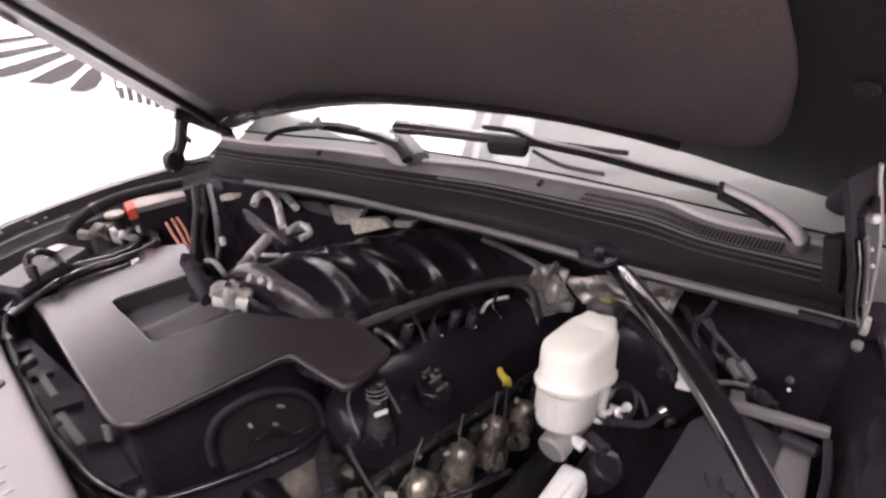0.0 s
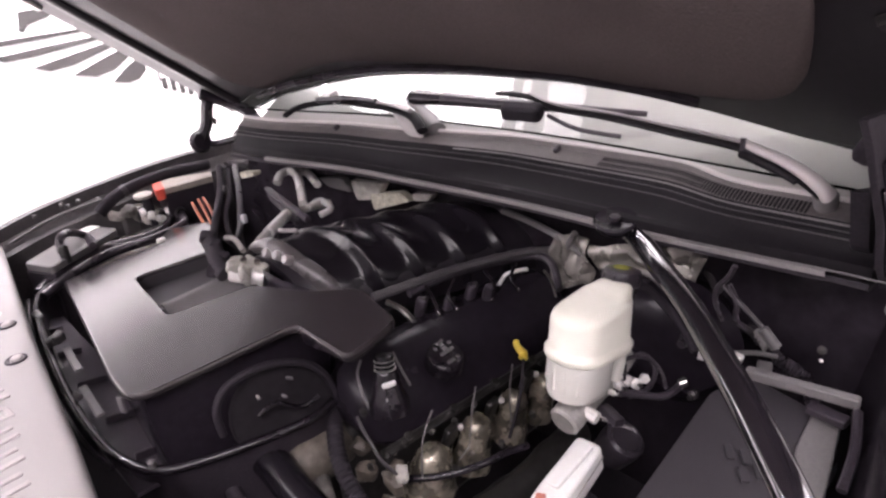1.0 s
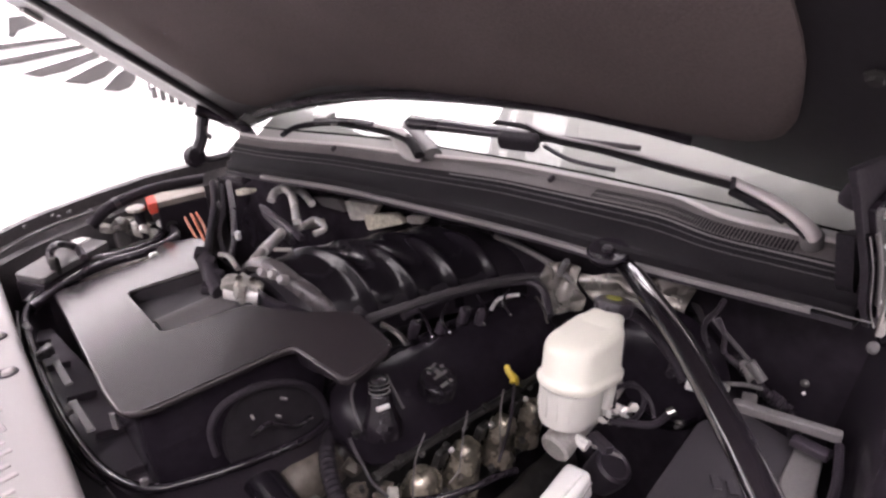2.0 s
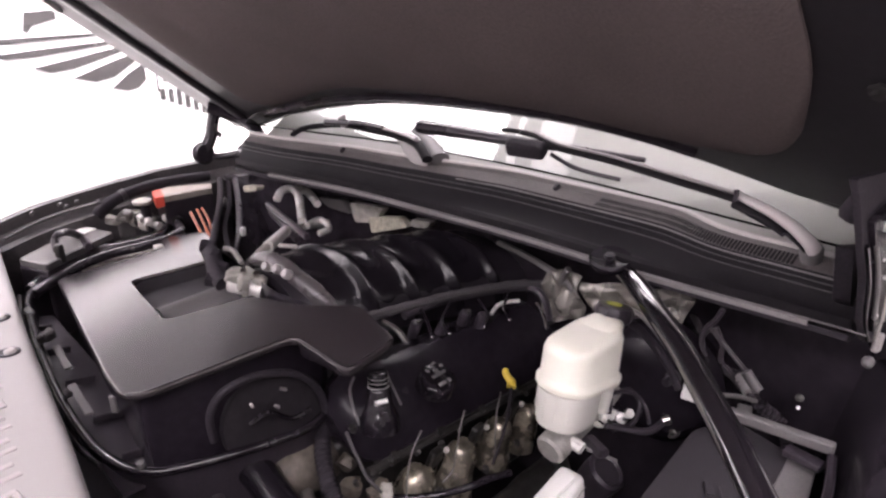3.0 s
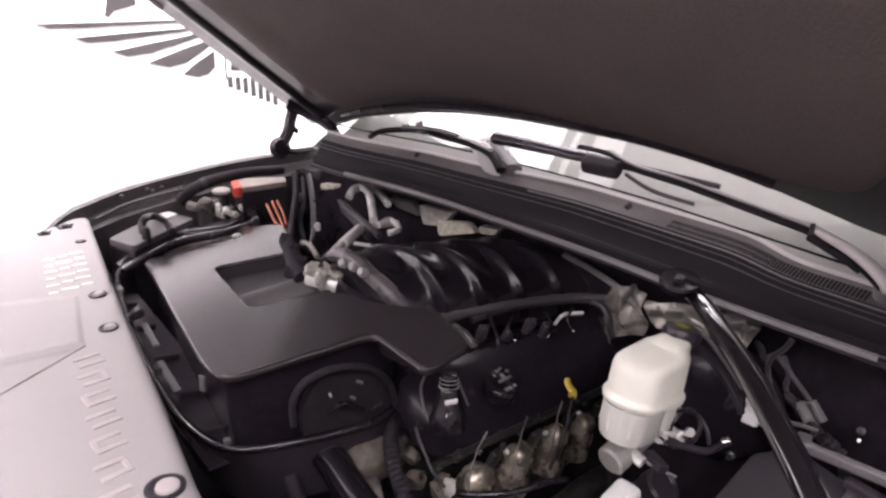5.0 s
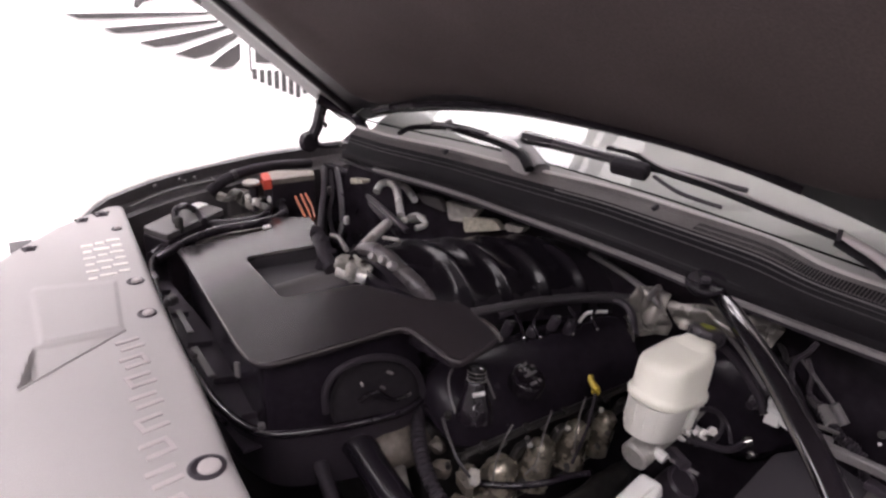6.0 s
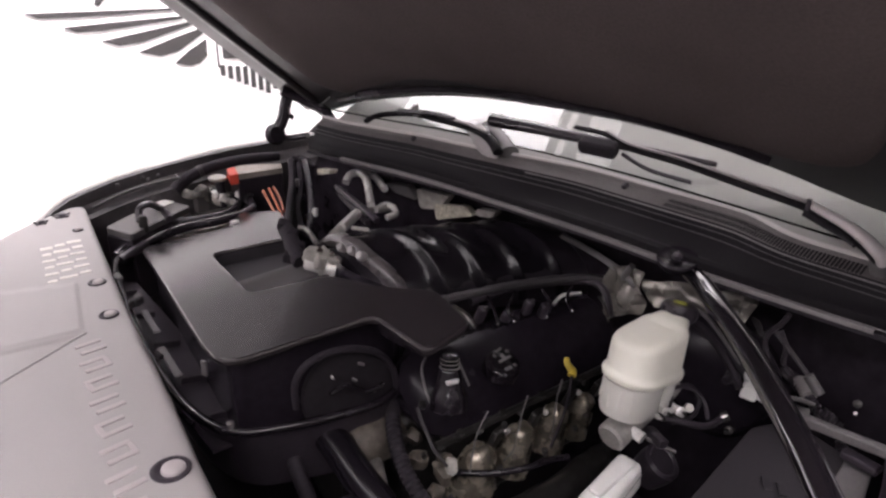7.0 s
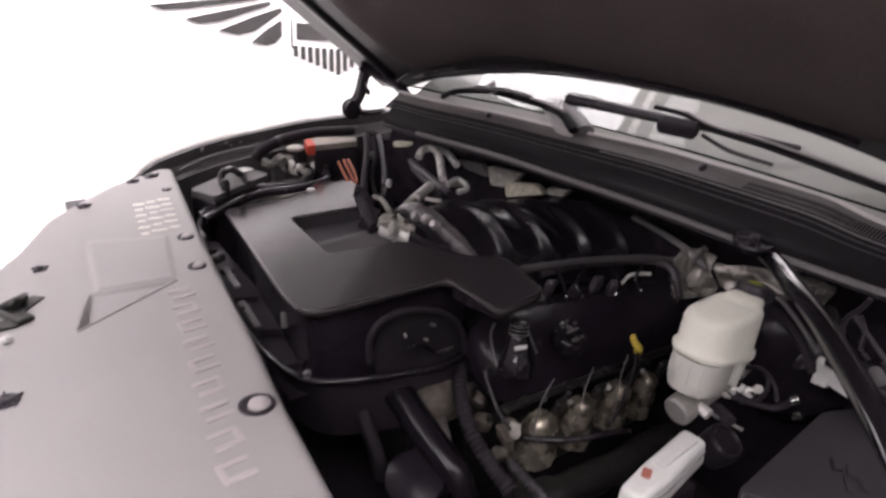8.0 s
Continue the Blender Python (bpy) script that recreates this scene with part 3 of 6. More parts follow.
    for cx, cy in ((-0.136, 0.133), (-0.28, 0.62), (-0.69, -0.33), (-0.68, 0.24), (-0.70, 0.65)):
        q = Vector((cx, cy, hood_z(cx, cy))) - 0.012 * n
        part("clip", lathe(((0.004, -0.004), (0.011, -0.003), (0.012, 0.0), (0.008, 0.003), (0.0005, 0.004)), q, -n, 14), BLACK, h)
    # rubber bumpers and fastener plates of the driver side
    for cx, cy in ((-0.12, -0.70), (-0.05, -0.76), (-0.20, -0.78)):
        q = Vector((cx, cy, hood_z(cx, cy))) - 0.004 * n
        part("frame_bolt", lathe(((0.014, 0), (0.014, 0.003), (0.008, 0.004), (0.008, 0.009), (0.0005, 0.009)), q, -n, 6), STEEL_DARK, h)


hood()


def hinge(side):
    """side +1: the passenger side, -1: the driver side."""
    if side > 0:
        a, b, c, d = (-0.111, 1.020, 1.204), (-0.070, 1.020, 1.292), (0.038, 1.020, 1.282), (0.087, 1.020, 1.222)
        e = part("hood_hinge", lathe(((0.004, -0.022), (0.022, -0.02), (0.032, -0.008), (0.034, 0.004), (0.026, 0.02), (0.008, 0.024)), a, (0, -1, 0.2), 18), PAINT_DARK, truck, "black steel hood hinge of the passenger side")
        part("link_arm", tube((a, ((a[0] + b[0]) / 2 + 0.008, 1.02, (a[2] + b[2]) / 2), b, (-0.056, 1.020, 1.331)), 0.024, 8, flat=0.7), PAINT_DARK, e)
        part("upper_arm", tube(((-0.090, 1.000, 1.340), (-0.045, 0.980, 1.318), (-0.014, 0.940, 1.298), (-0.006, 0.880, 1.279), (-0.012, 0.840, 1.248)), 0.024, 10, flat=0.7), PAINT_DARK, e)
        part("foot", tube((a, (-0.074, 1.000, 1.192), (-0.035, 0.950, 1.204)), 0.016, 8, flat=0.6), PAINT_DARK, e)
        part("corner_plate", slab([[(-0.041, 0.840, 1.279), (-0.026, 0.800, 1.291)], [(-0.093, 0.840, 1.242), (-0.025, 0.800, 1.231)]], (0.004, 0.004, 0)), BLACK, e)
        part("spring_hook", tube(((-0.074, 0.990, 1.289), (-0.072, 0.990, 1.264), (-0.067, 0.990, 1.252), (-0.063, 0.990, 1.260), (-0.068, 0.990, 1.266)), 0.004, 6), STEEL_DARK, e)
    else:
        def plate(name, pts, thick, mat, parent, label=""):
            bm = bmesh.new()
            f = bm.faces.new([bm.verts.new(p) for p in rounded(pts, 0.006, 3)])
            r = bmesh.ops.extrude_face_region(bm, geom=[f])
            bmesh.ops.translate(bm, vec=(0, -thick, 0), verts=[q for q in r["geom"] if isinstance(q, bmesh.types.BMVert)])
            return part(name, bm, mat, parent, label, bevel=0.002)

        outer = ((-0.078, 1.462), (-0.067, 1.440), (-0.032, 1.402), (0.012, 1.346), (0.026, 1.295), (0.034, 1.240), (0.032, 1.204))
        inner = ((-0.009, 1.221), (-0.050, 1.265), (-0.078, 1.327), (-0.124, 1.383), (-0.168, 1.440), (-0.202, 1.475))
        e = plate("hood_hinge", [(x, -0.708, z) for x, z in outer + inner], 0.008, MATT, truck, "black steel hood hinge of the driver side")
        plate("link_arm", [(x, -0.716, z) for x, z in ((-0.070, 1.424), (-0.046, 1.392), (-0.012, 1.340), (0.004, 1.292), (0.010, 1.244), (-0.012, 1.236), (-0.036, 1.276), (-0.060, 1.330), (-0.104, 1.380), (-0.132, 1.416))], 0.008, PAINT_DARK, e)
        # pale strips laid along the plate give its edges their highlight
        part("edge_highlight", tube([(x + 0.001, -0.719, z) for x, z in outer], 0.0030, 8), CAST, e, "bright steel strip added as the hinge edge's highlight")
        part("edge_highlight", tube([(x - 0.020, -0.724, z) for x, z in outer[3:6]], 0.0018, 8), CAST, e)
        part("channel_rib", tube([(x + 0.020, -0.724, z) for x, z in inner[1:4]], 0.0030, 8), TRIM_GREY, e)
        part("channel_rib", tube([(x + 0.006, -0.718, z) for x, z in inner[:4]], 0.0030, 8), GLOSS, e)
        for (x, z), size in (((-0.086, 1.400), 0.012), ((-0.034, 1.322), 0.006), ((-0.026, 1.268), 0.005), ((-0.058, 1.352), 0.005)):
            part("pin", lathe(((0.5 * size, 0), (0.5 * size, 0.4 * size), (0.3 * size, 0.6 * size), (0.0005, 0.62 * size)), (x, -0.724, z), (-0.3, -0.9, 0.2), 10), BRIGHT, e)
        plate("cowl_end_block", [(x, -0.668, z) for x, z in ((-0.046, 1.352), (0.046, 1.330), (0.115, 1.212), (0.060, 1.214), (-0.010, 1.268))], 0.022, MATT, e, "black foam block closing the cowl end")
        part("rubber_buffer", lathe(((0.012, -0.02), (0.016, -0.012), (0.017, 0.004), (0.012, 0.012), (0.0005, 0.014)), (-0.028, -0.676, 1.392), (-0.3, 0.3, -0.9), 16), MATT, e)
        part("foot_bolt", box((0.046, -0.720, 1.200), (0.020, 0.010, 0.026), (0, 10, 0)), CAST, e, bevel=0.003)
        part("foot_bolt", lathe(((0.008, 0), (0.009, 0.004), (0.006, 0.008), (0.0005, 0.009)), (0.020, -0.718, 1.180), (-0.6, -0.7, 0.3), 10), TRIM_GREY, e)
        part("bump_stop", lathe(((0.020, -0.05), (0.024, -0.02), (0.024, 0.006), (0.016, 0.014), (0.0005, 0.015)), (0.132, -0.721, 1.180), (-0.2, 0, 1), 18), MATT, e, "black rubber bump stop")


hinge(1)
hinge(-1)


# ---- radiator cover ----
def rear_x(y):
    return table(((-0.75, -0.850), (-0.36, -0.822), (-0.14, -0.803), (0.05, -0.780), (0.24, -0.762), (0.44, -0.742), (1.06, -0.668)), y)


def radiator_cover():
    c = thing("radiator_cover", (-0.95, 0.2, 1.05), "light grey moulded radiator support cover with embossed marks", "radiator cover")
    ys = span(-0.72, 0.06, 50) + span(0.064, 0.36, 75) + span(0.37, 1.055, 55)
    front = ((-0.72, -1.36), (0.0, -1.36), (0.30, -1.28), (0.48, -1.15), (0.60, -1.075), (0.76, -1.01), (0.95, -0.85), (1.06, -0.70))
    corners = [(-0.840, 0.313, 1.070), (-0.985, 0.329, 1.070), (-1.022, 0.200, 1.070)]
    facet = []
    for k in range(3):
        p, q = corners[k], corners[(k + 1) % 3]
        long = math.dist(p, q)
        facet.append((p, (q[0] - p[0]) / long, (q[1] - p[1]) / long))
    rows = []
    for y in ys:
        a, b = rear_x(y), min(rear_x(y) - 0.03, table(front, y))
        row = []
        for i in range(150):
            s = i / 149
            x = a + (b - a) * s
            d = a - x
            z = 1.07 - 0.012 * math.exp(-d / 0.006) - 0.10 * max(0, d - 0.22) ** 1.5
            # low raised field above the facet
            field = min((x + 0.975) - 0.06 * (y - 0.33), (-0.803 - x) - 0.17 * (0.52 - y), y - 0.318 + 0.1 * (x + 0.84), 0.54 - y - 0.3 * (x + 0.80))
            z += 0.0035 * max(0.0, min(1.0, field / 0.008))
            # sunk triangular facet beside the lettering
            inside = min((ex * (y - p[1]) - ey * (x - p[0])) for p, ex, ey in facet)
            if inside > 0:
                p, ex, ey = facet[0]
                z -= min(1, inside / 0.004) * (0.003 + 0.22 * (ex * (y - p[1]) - ey * (x - p[0])))
            row.append((x, y, z))
        rows.append(row)
    part("panel", slab(rows, (0, 0, -0.006)), GREY_COVER, c)
    part("facet_bead", tube(((-1.022, 0.196, 1.069), (-0.930, 0.254, 1.0695), (-0.838, 0.311, 1.0695)), 0.0032, 8), GREY_COVER, c)
    part("rear_lip", slab([[(rear_x(y), y, z) for y in ys] for z in (1.058, 1.02)], (-0.004, 0, 0)), BLACK, c)
    for x, y, k in ((-0.768, 0.520, 1.0), (-0.787, 0.358, 1.0), (-0.840, -0.138, 1.45), (-0.727, 0.866, 0.7), (-0.927, 0.822, 0.8), (-1.05, 0.49, 0.7), (-0.736, 1.000, 1.0), (-0.789, 0.972, 0.8), (-1.130, 0.049, 1.0)):
        z = 1.07 - 0.10 * max(0, rear_x(y) - x - 0.22) ** 1.5
        r = 0.019 * k
        pin = part("push_pin", lathe(((r * 0.94, -0.002), (r * 0.96, 0.0015), (r * 0.84, 0.003), (r * 0.68, 0.002), (r * 0.56, 0.001)), (x, y, z), sides=20), BLACK, c, "black push pin")
        worn = (x, y) in ((-0.736, 1.000), (-0.789, 0.972), (-0.927, 0.822), (-1.05, 0.49), (-1.130, 0.049))
        part("pin_head", lathe(((r * 0.60, 0.0), (r * 0.54, 0.005), (r * 0.34, 0.0075), (0.0005, 0.0065)), (x + 0.10 * r, y - 0.08 * r, z), sides=16), BLACK if worn else EMBOSS, pin, "" if worn else "pale grey pin head")
        if worn:
            for a in (20, 95, 150, 230, 300):
                part("pin_leg", box((x + 0.9 * r * math.cos(radians(a)), y + 0.9 * r * math.sin(radians(a)), z + 0.002), (0.5 * r, 0.22 * r, 0.004), (0, 0, a)), BLACK, pin)
    # raised strokes of the embossed word, as plain bars
    for i in range(9):
        y = 0.252 - i * 0.063
        m = pose(rear_x(y) - 0.088 + 0.020 * y, y, 1.0698, 0, 0, 6)
        bm = bmesh.new()
        for cx, cy, sx, sy in ((0, 0.015, 0.042, 0.010), (0, -0.013, 0.042, 0.010), (0.017 if i % 2 else -0.017, 0.001, 0.009, 0.020))[:3 if i % 3 else 2]:
            bmesh.ops.create_cube(bm, size=1, matrix=m @ Matrix.Translation((cx, cy, 0)) @ Matrix.Diagonal((sx, sy, 0.0056, 1)))
        # strokes are lighter than the panel, their highlight put into the colour
        part("embossed_bar", bm, EMBOSS, c, bevel=0.002)
    # printed notice
    for j in range(6):
        y = 0.790 - 0.040 * j
        x = rear_x(y) - 0.038
        for k, wide in enumerate((0.022, 0.034, 0.018) if j % 2 else (0.030, 0.020, 0.026)):
            part("printed_bar", box((x - 0.5 * wide, y - 0.006 * k, 1.0708), (wide, 0.017 if j < 2 else 0.011, 0.001), (0, 0, -6)), NOTICE, c, smooth=False)
            x -= wide + 0.006
    # hood latch in its slot
    latch = thing("hood_latch", (-1.12, 0.26, 1.0), "dark steel hood latch behind the grey cover", "latch")
    part("catch", box((-1.105, 0.311, 1.066), (0.030, 0.085, 0.02), (0, 0, 25)), STEEL_DARK, latch, bevel=0.005)
    part("striker_slot", box((-1.086, 0.339, 1.064), (0.028, 0.075, 0.012), (0, 0, -40)), STEEL_DARK, latch, bevel=0.004)
    part("hook", tube(((-1.118, 0.334, 1.075), (-1.100, 0.326, 1.085), (-1.085, 0.363, 1.075)), 0.008, 8), STEEL_DARK, latch)
    part("bolt", lathe(((0.009, 0), (0.009, 0.006), (0.005, 0.009), (0.0005, 0.009)), (-1.120, 0.224, 1.068), sides=8), BRIGHT, latch)
    part("post", box((-1.115, 0.28, 0.98), (0.03, 0.03, 0.18)), STEEL_DARK, latch)


radiator_cover()


# ---- air intake cover ----
def plate_z(x, y):
    return 0.1406 * x - 0.1269 * y + 1.207


def on_plate(points, lift=0.0):
    return [(x, y, plate_z(x, y) + lift) for x, y in points]


def intake_cover():
    c = thing("air_intake_cover", (-0.5, 0.25, 0.9), "large satin black plastic air intake cover over the engine front", "intake cover")
    outline = ((-0.610, 0.780), (-0.403, 0.705), (-0.340, 0.800), (-0.270, 0.690), (-0.335, 0.480), (-0.366, 0.454), (-0.516, 0.540), (-0.559, 0.237), (-0.423, 0.166), (-0.393, 0.016), (-0.350, -0.080), (-0.395, -0.228), (-0.492, -0.236), (-0.473, -0.065), (-0.655, -0.012), (-0.684, -0.001), (-0.701, 0.019), (-0.707, 0.046), (-0.702, 0.120))
    part("top_plate", prism(rounded(on_plate(outline), 0.024, 6), 0.014), PLATE, c, bevel=0.006, segments=4)
    floor = ((-0.520, 0.545), (-0.340, 0.455), (-0.400, 0.150), (-0.565, 0.232))
    part("recess_floor", prism(on_plate(floor, -0.036), 0.012), LID, c, smooth=False)
    rim = ((-0.335, 0.480), (-0.366, 0.454), (-0.516, 0.540), (-0.559, 0.237), (-0.423, 0.166))
    part("recess_wall", slab([on_plate(rim, -0.008), on_plate(rim, -0.040)], (-0.002, 0.002, 0)), LID, c, smooth=False)
    ridge = [[(x, y + w, plate_z(x, y) - 0.034 + h) for x, y in ((-0.534, 0.338), (-0.527, 0.336), (-0.47, 0.325), (-0.40, 0.310))] for w, h in ((-0.055, 0.002), (-0.018, 0.008), (-0.008, 0.014), (0.004, 0.017), (0.016, 0.015), (0.022, 0.004))]
    # rib's lit top is put in as a paler grey than the floor
    part("recess_step", slab(ridge, (0, 0, -0.003)), TRIM_MID, c, "raised rib in the recess, paler for its lit top")
    # skirt below the plate, with the round bay for the hose
    skirt = ((-0.600, 0.74), (-0.410, 0.68), (-0.345, 0.77), (-0.29, 0.66), (-0.38, 0.16), (-0.38, -0.03), (-0.46, -0.04), (-0.690, 0.025))
    part("housing", prism(rounded(on_plate(skirt, -0.085), 0.03), 0.10, taper=-0.02), VALVE, c, bevel=0.006)
    edge = rounded(on_plate(skirt, -0.010), 0.03)
    part("side_wall", loft([edge, [(p[0], p[1], p[2] - 0.08) for p in edge]], closed=True), VALVE, c)
    part("wing_skirt", prism(rounded(on_plate(((-0.465, -0.06), (-0.37, -0.07), (-0.405, -0.195), (-0.465, -0.20)), -0.010), 0.015), 0.03), VALVE, c, bevel=0.004)
    arch = [(-0.610, -0.040, 1.010), (-0.612, -0.045, 1.061), (-0.586, -0.050, 1.094), (-0.529, -0.055, 1.099), (-0.469, -0.060, 1.076), (-0.435, -0.065, 1.033), (-0.422, -0.065, 0.970)]
    part("duct_arch", tube(arch, 0.006, 10), MATT, c)
    # bowl is coloured near black to stand for the hollow's shade
    part("arch_bowl", lathe(((0.085, 0.0), (0.082, 0.012), (0.06, 0.02), (0.03, 0.016), (0.0005, 0.01)), (-0.506, -0.030, 0.995), (-0.2, -1, 0.15), 24), VOID, c)
    for q, w, mat in (((-0.553, -0.062, 1.058), 0.008, CAST), ((-0.512, -0.064, 1.038), 0.010, TRIM_GREY), ((-0.498, -0.064, 1.064), 0.012, TRIM_GREY), ((-0.474, -0.066, 1.002), 0.006, TRIM_GREY)):
        part("clip", box(q, (w, 0.004, 0.006), (20, 10, 40 + 900 * q[0])), mat, c, bevel=0.0015)
    part("inner_wire", tube(((-0.558, -0.060, 1.024), (-0.529, -0.065, 1.035), (-0.488, -0.065, 1.005), (-0.457, -0.070, 1.011)), 0.004, 8), GLOSS, c)
    part("edge_tab", box((-0.389, 0.713, 1.062), (0.02, 0.015, 0.014)), LABEL, c, bevel=0.003)
    part("side_latch", box((-0.695, 0.136, 1.030), (0.005, 0.012, 0.032), (0, 0, 30)), TRIM_GREY, c, bevel=0.002)


intake_cover()


def shroud():
    """The fan shroud rim that loops round the intake."""
    s = thing("fan_shroud", (-0.72, 0.4, 0.7), "black plastic radiator fan shroud with a raised rolled rim", "fan shroud")
    loop = ((-0.587, 0.876, 1.000), (-0.668, 0.797, 0.995), (-0.703, 0.624, 0.990), (-0.731, 0.391, 0.980), (-0.741, 0.173, 0.980), (-0.729, 0.060, 0.980), (-0.698, -0.003, 0.980), (-0.638, -0.035, 0.980), (-0.542, -0.064, 0.980), (-0.460, -0.073, 0.980), (-0.378, -0.041, 0.985))
    part("rim", tube(loop, 0.0080, 12), GLOSS, s)
    part("outer_rail", tube([(p[0] - 0.020, p[1] - 0.004, p[2] + 0.004) for p in loop[1:6]], 0.0045, 8), GLOSS, s)
    path = smooth_path(loop, 4)
    rows = [[p + Vector((0, 0, -0.004)) for p in path], [p + Vector((0.012, 0.012, -0.06)) for p in path], [p + Vector((0.03, 0.02, -0.14)) for p in path]]
    part("wall", slab(rows, (0.003, 0.003, 0)), BLACK, s)
    part("back", slab([[(-0.89 + 0.07 * table(((-0.7, 0), (1.0, 1.7)), y), y, z) for y in span(-0.7, 0.95, 16)] for z in (0.58, 0.80, 0.985)], (0.01, 0, 0)), BLACK, s)
    # grey blocks along the radiator tank
    for a, b in (((-0.700, 0.640, 0.978), (-0.722, 0.440, 0.978)), ((-0.686, 0.530, 0.975), (-0.694, 0.414, 0.975)), ((-0.735, 0.361, 0.978), (-0.741, 0.242, 0.978)), ((-0.708, 0.349, 0.975), (-0.714, 0.226, 0.975))):
        m = tuple((p + q) / 2 for p, q in zip(a, b))
        part("tank_tab", box(m, (0.015, math.dist(a, b), 0.004), (0, 0, math.degrees(math.atan2(a[0] - b[0], b[1] - a[1])))), TRIM_GREY, s, bevel=0.003)
    inner = [[Vector((x, y, 0.945 - 0.25 * max(0, x + 0.70))) + Vector((0, 0, 0.004 * noise.noise(Vector((x * 30, y * 14, 2))))) for x in (table(((0.0, -0.735), (0.2, -0.740), (0.45, -0.722), (0.64, -0.700), (0.80, -0.665)), y), -0.69, -0.66, -0.63)] for y in span(0.02, 0.80, 24)]
    part("inner_panel", slab(inner, (0, 0, -0.006)), BLACK, s, "black ledge between shroud and intake cover")
    for y in (0.10, 0.24, 0.40, 0.56, 0.70):
        part("ledge_rib", box((-0.682, y, 0.948), (0.055, 0.006, 0.014), (0, 12, 4)), BLACK, s, bevel=0.002)
    for q, size, turn in (((-0.694, 0.545, 0.995), (0.030, 0.024, 0.020), 20), ((-0.708, 0.525, 1.002), (0.016, 0.016, 0.018), -15), ((-0.684, 0.572, 0.990), (0.020, 0.014, 0.016), 50), ((-0.693, 0.690, 0.996), (0.018, 0.030, 0.014), 8), ((-0.728, 0.290, 0.992), (0.012, 0.018, 0.014), 5)):
        part("tank_bracket", lump(q, size, turn), DUSTY_HAZED, s)
    part("hose_nipple", lathe(((0.004, 0), (0.006, 0.004), (0.006, 0.012), (0.002, 0.014)), (-0.706, 0.006, 0.985), sides=10), TRIM_GREY, s)


shroud()


# ---- engine ----
def engine():
    e = thing("engine", (-0.2, 0.1, 0.6), "black topped V8 engine with ribbed intake manifold and dusty metal parts", "engine")
    part("block", box((-0.12, 0.12, 0.78), (0.62, 0.42, 0.30)), STEEL_DARK, e, bevel=0.02)
    # intake manifold: a barrel vault along the engine, with arched runners
    axis_y = 0.165
    x0, x1 = -0.34, 0.17

    def arch(x, k, lift=0.0, wide=1.0):
        a = math.pi * k
        y = axis_y - 0.155 * wide * math.cos(a) - 0.36 * (x + 0.085)
        return Vector((x, y, 1.035 + (0.125 + lift) * math.sin(a) ** 0.8 - 0.03 * max(0, x - 0.02) - 0.17 * max(0, -0.22 - x)))

    ks = span(0.0, 1.0, 26)
    rows = []
    for x in span(x0, x1, 26):
        end = min(1, max(0.82, 0.82 + (x - x0) * 3.2)) * min(1, 0.85 + (x1 - x) * 2)
        rows.append([arch(x, k, -0.024, end) for k in ks])
    part("manifold", slab(rows, (0, 0, -0.02)), SATIN, e)
    # each runner swells to a raised hoop on its rear edge and drops sharply to the next
    hoop = ((-0.088, -0.022, 0.96), (-0.078, -0.012, 0.985), (-0.060, -0.010, 0.99), (-0.040, -0.011, 0.985), (-0.026, -0.012, 0.98), (-0.019, -0.010, 0.985), (-0.013, -0.004, 1.005), (-0.008, 0.004, 1.03), (-0.004, 0.008, 1.045), (-0.002, 0.0100, 1.05), (0.001, 0.0100, 1.05), (0.003, 0.006, 1.035), (0.006, -0.006, 1.0), (0.007, -0.022, 0.96))
    for i in range(4):
        x = -0.219 + i * 0.0855
        fade = 1 - 0.12 * i
        rib = []
        for s, lift, w in hoop:
            row = []
            for k in ks:
                crown = fade * (0.25 + 0.75 * max(0.0, min(1.0, (0.62 - k) / 0.30))) if lift > -0.010 else fade
                row.append(arch(x + s + 0.024 * (0.25 - k), k, -0.010 + (lift + 0.010) * crown - 0.002 * i, 0.985 + (w - 0.985) * crown))
            rib.append(row)
        part("runner", slab(rib, (0, 0, -0.01)), RUNNER, e)
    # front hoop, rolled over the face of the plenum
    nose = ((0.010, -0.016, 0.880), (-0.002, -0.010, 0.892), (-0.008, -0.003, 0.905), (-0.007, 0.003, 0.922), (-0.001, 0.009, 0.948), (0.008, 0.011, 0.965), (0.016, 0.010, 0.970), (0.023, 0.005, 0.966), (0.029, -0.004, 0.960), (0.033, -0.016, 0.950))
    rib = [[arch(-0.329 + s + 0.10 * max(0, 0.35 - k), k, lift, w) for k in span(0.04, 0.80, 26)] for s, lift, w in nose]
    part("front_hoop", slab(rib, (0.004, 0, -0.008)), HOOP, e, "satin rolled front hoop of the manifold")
    rim = [[arch(x0 - 0.004, k, d, w) + Vector((push, 0, 0.6 * d)) for k in span(0.06, 0.93, 18)] for d, w, push in ((-0.012, 0.89, 0.016), (-0.020, 0.86, 0.030), (-0.060, 0.78, 0.034))]
    part("manifold_front", slab(rim, (0.008, 0, 0)), MATT, e, "dark sunk face of the plenum")
    part("face_bead", tube([arch(x0 - 0.004, k, -0.014, 0.875) + Vector((0.010, 0, -0.010)) for k in span(0.10, 0.60, 14)], 0.0022, 8, 1), TRIM_GREY, e)
    for q in ((-0.338, 0.258, 1.132), (-0.338, 0.217, 1.138), (-0.338, 0.182, 1.138)):
        part("bolt", lathe(((0.010, -0.01), (0.010, 0.004), (0.007, 0.009), (0.0005, 0.009)), q, (-0.8, -0.2, 0.5), 10), PALE, e)
    body = part("throttle_body", tube(((-0.402, 0.294, 1.105), (-0.386, 0.274, 1.100), (-0.359, 0.244, 1.090)), 0.020, 16), BRIGHT, e, "bright cast aluminium throttle body")
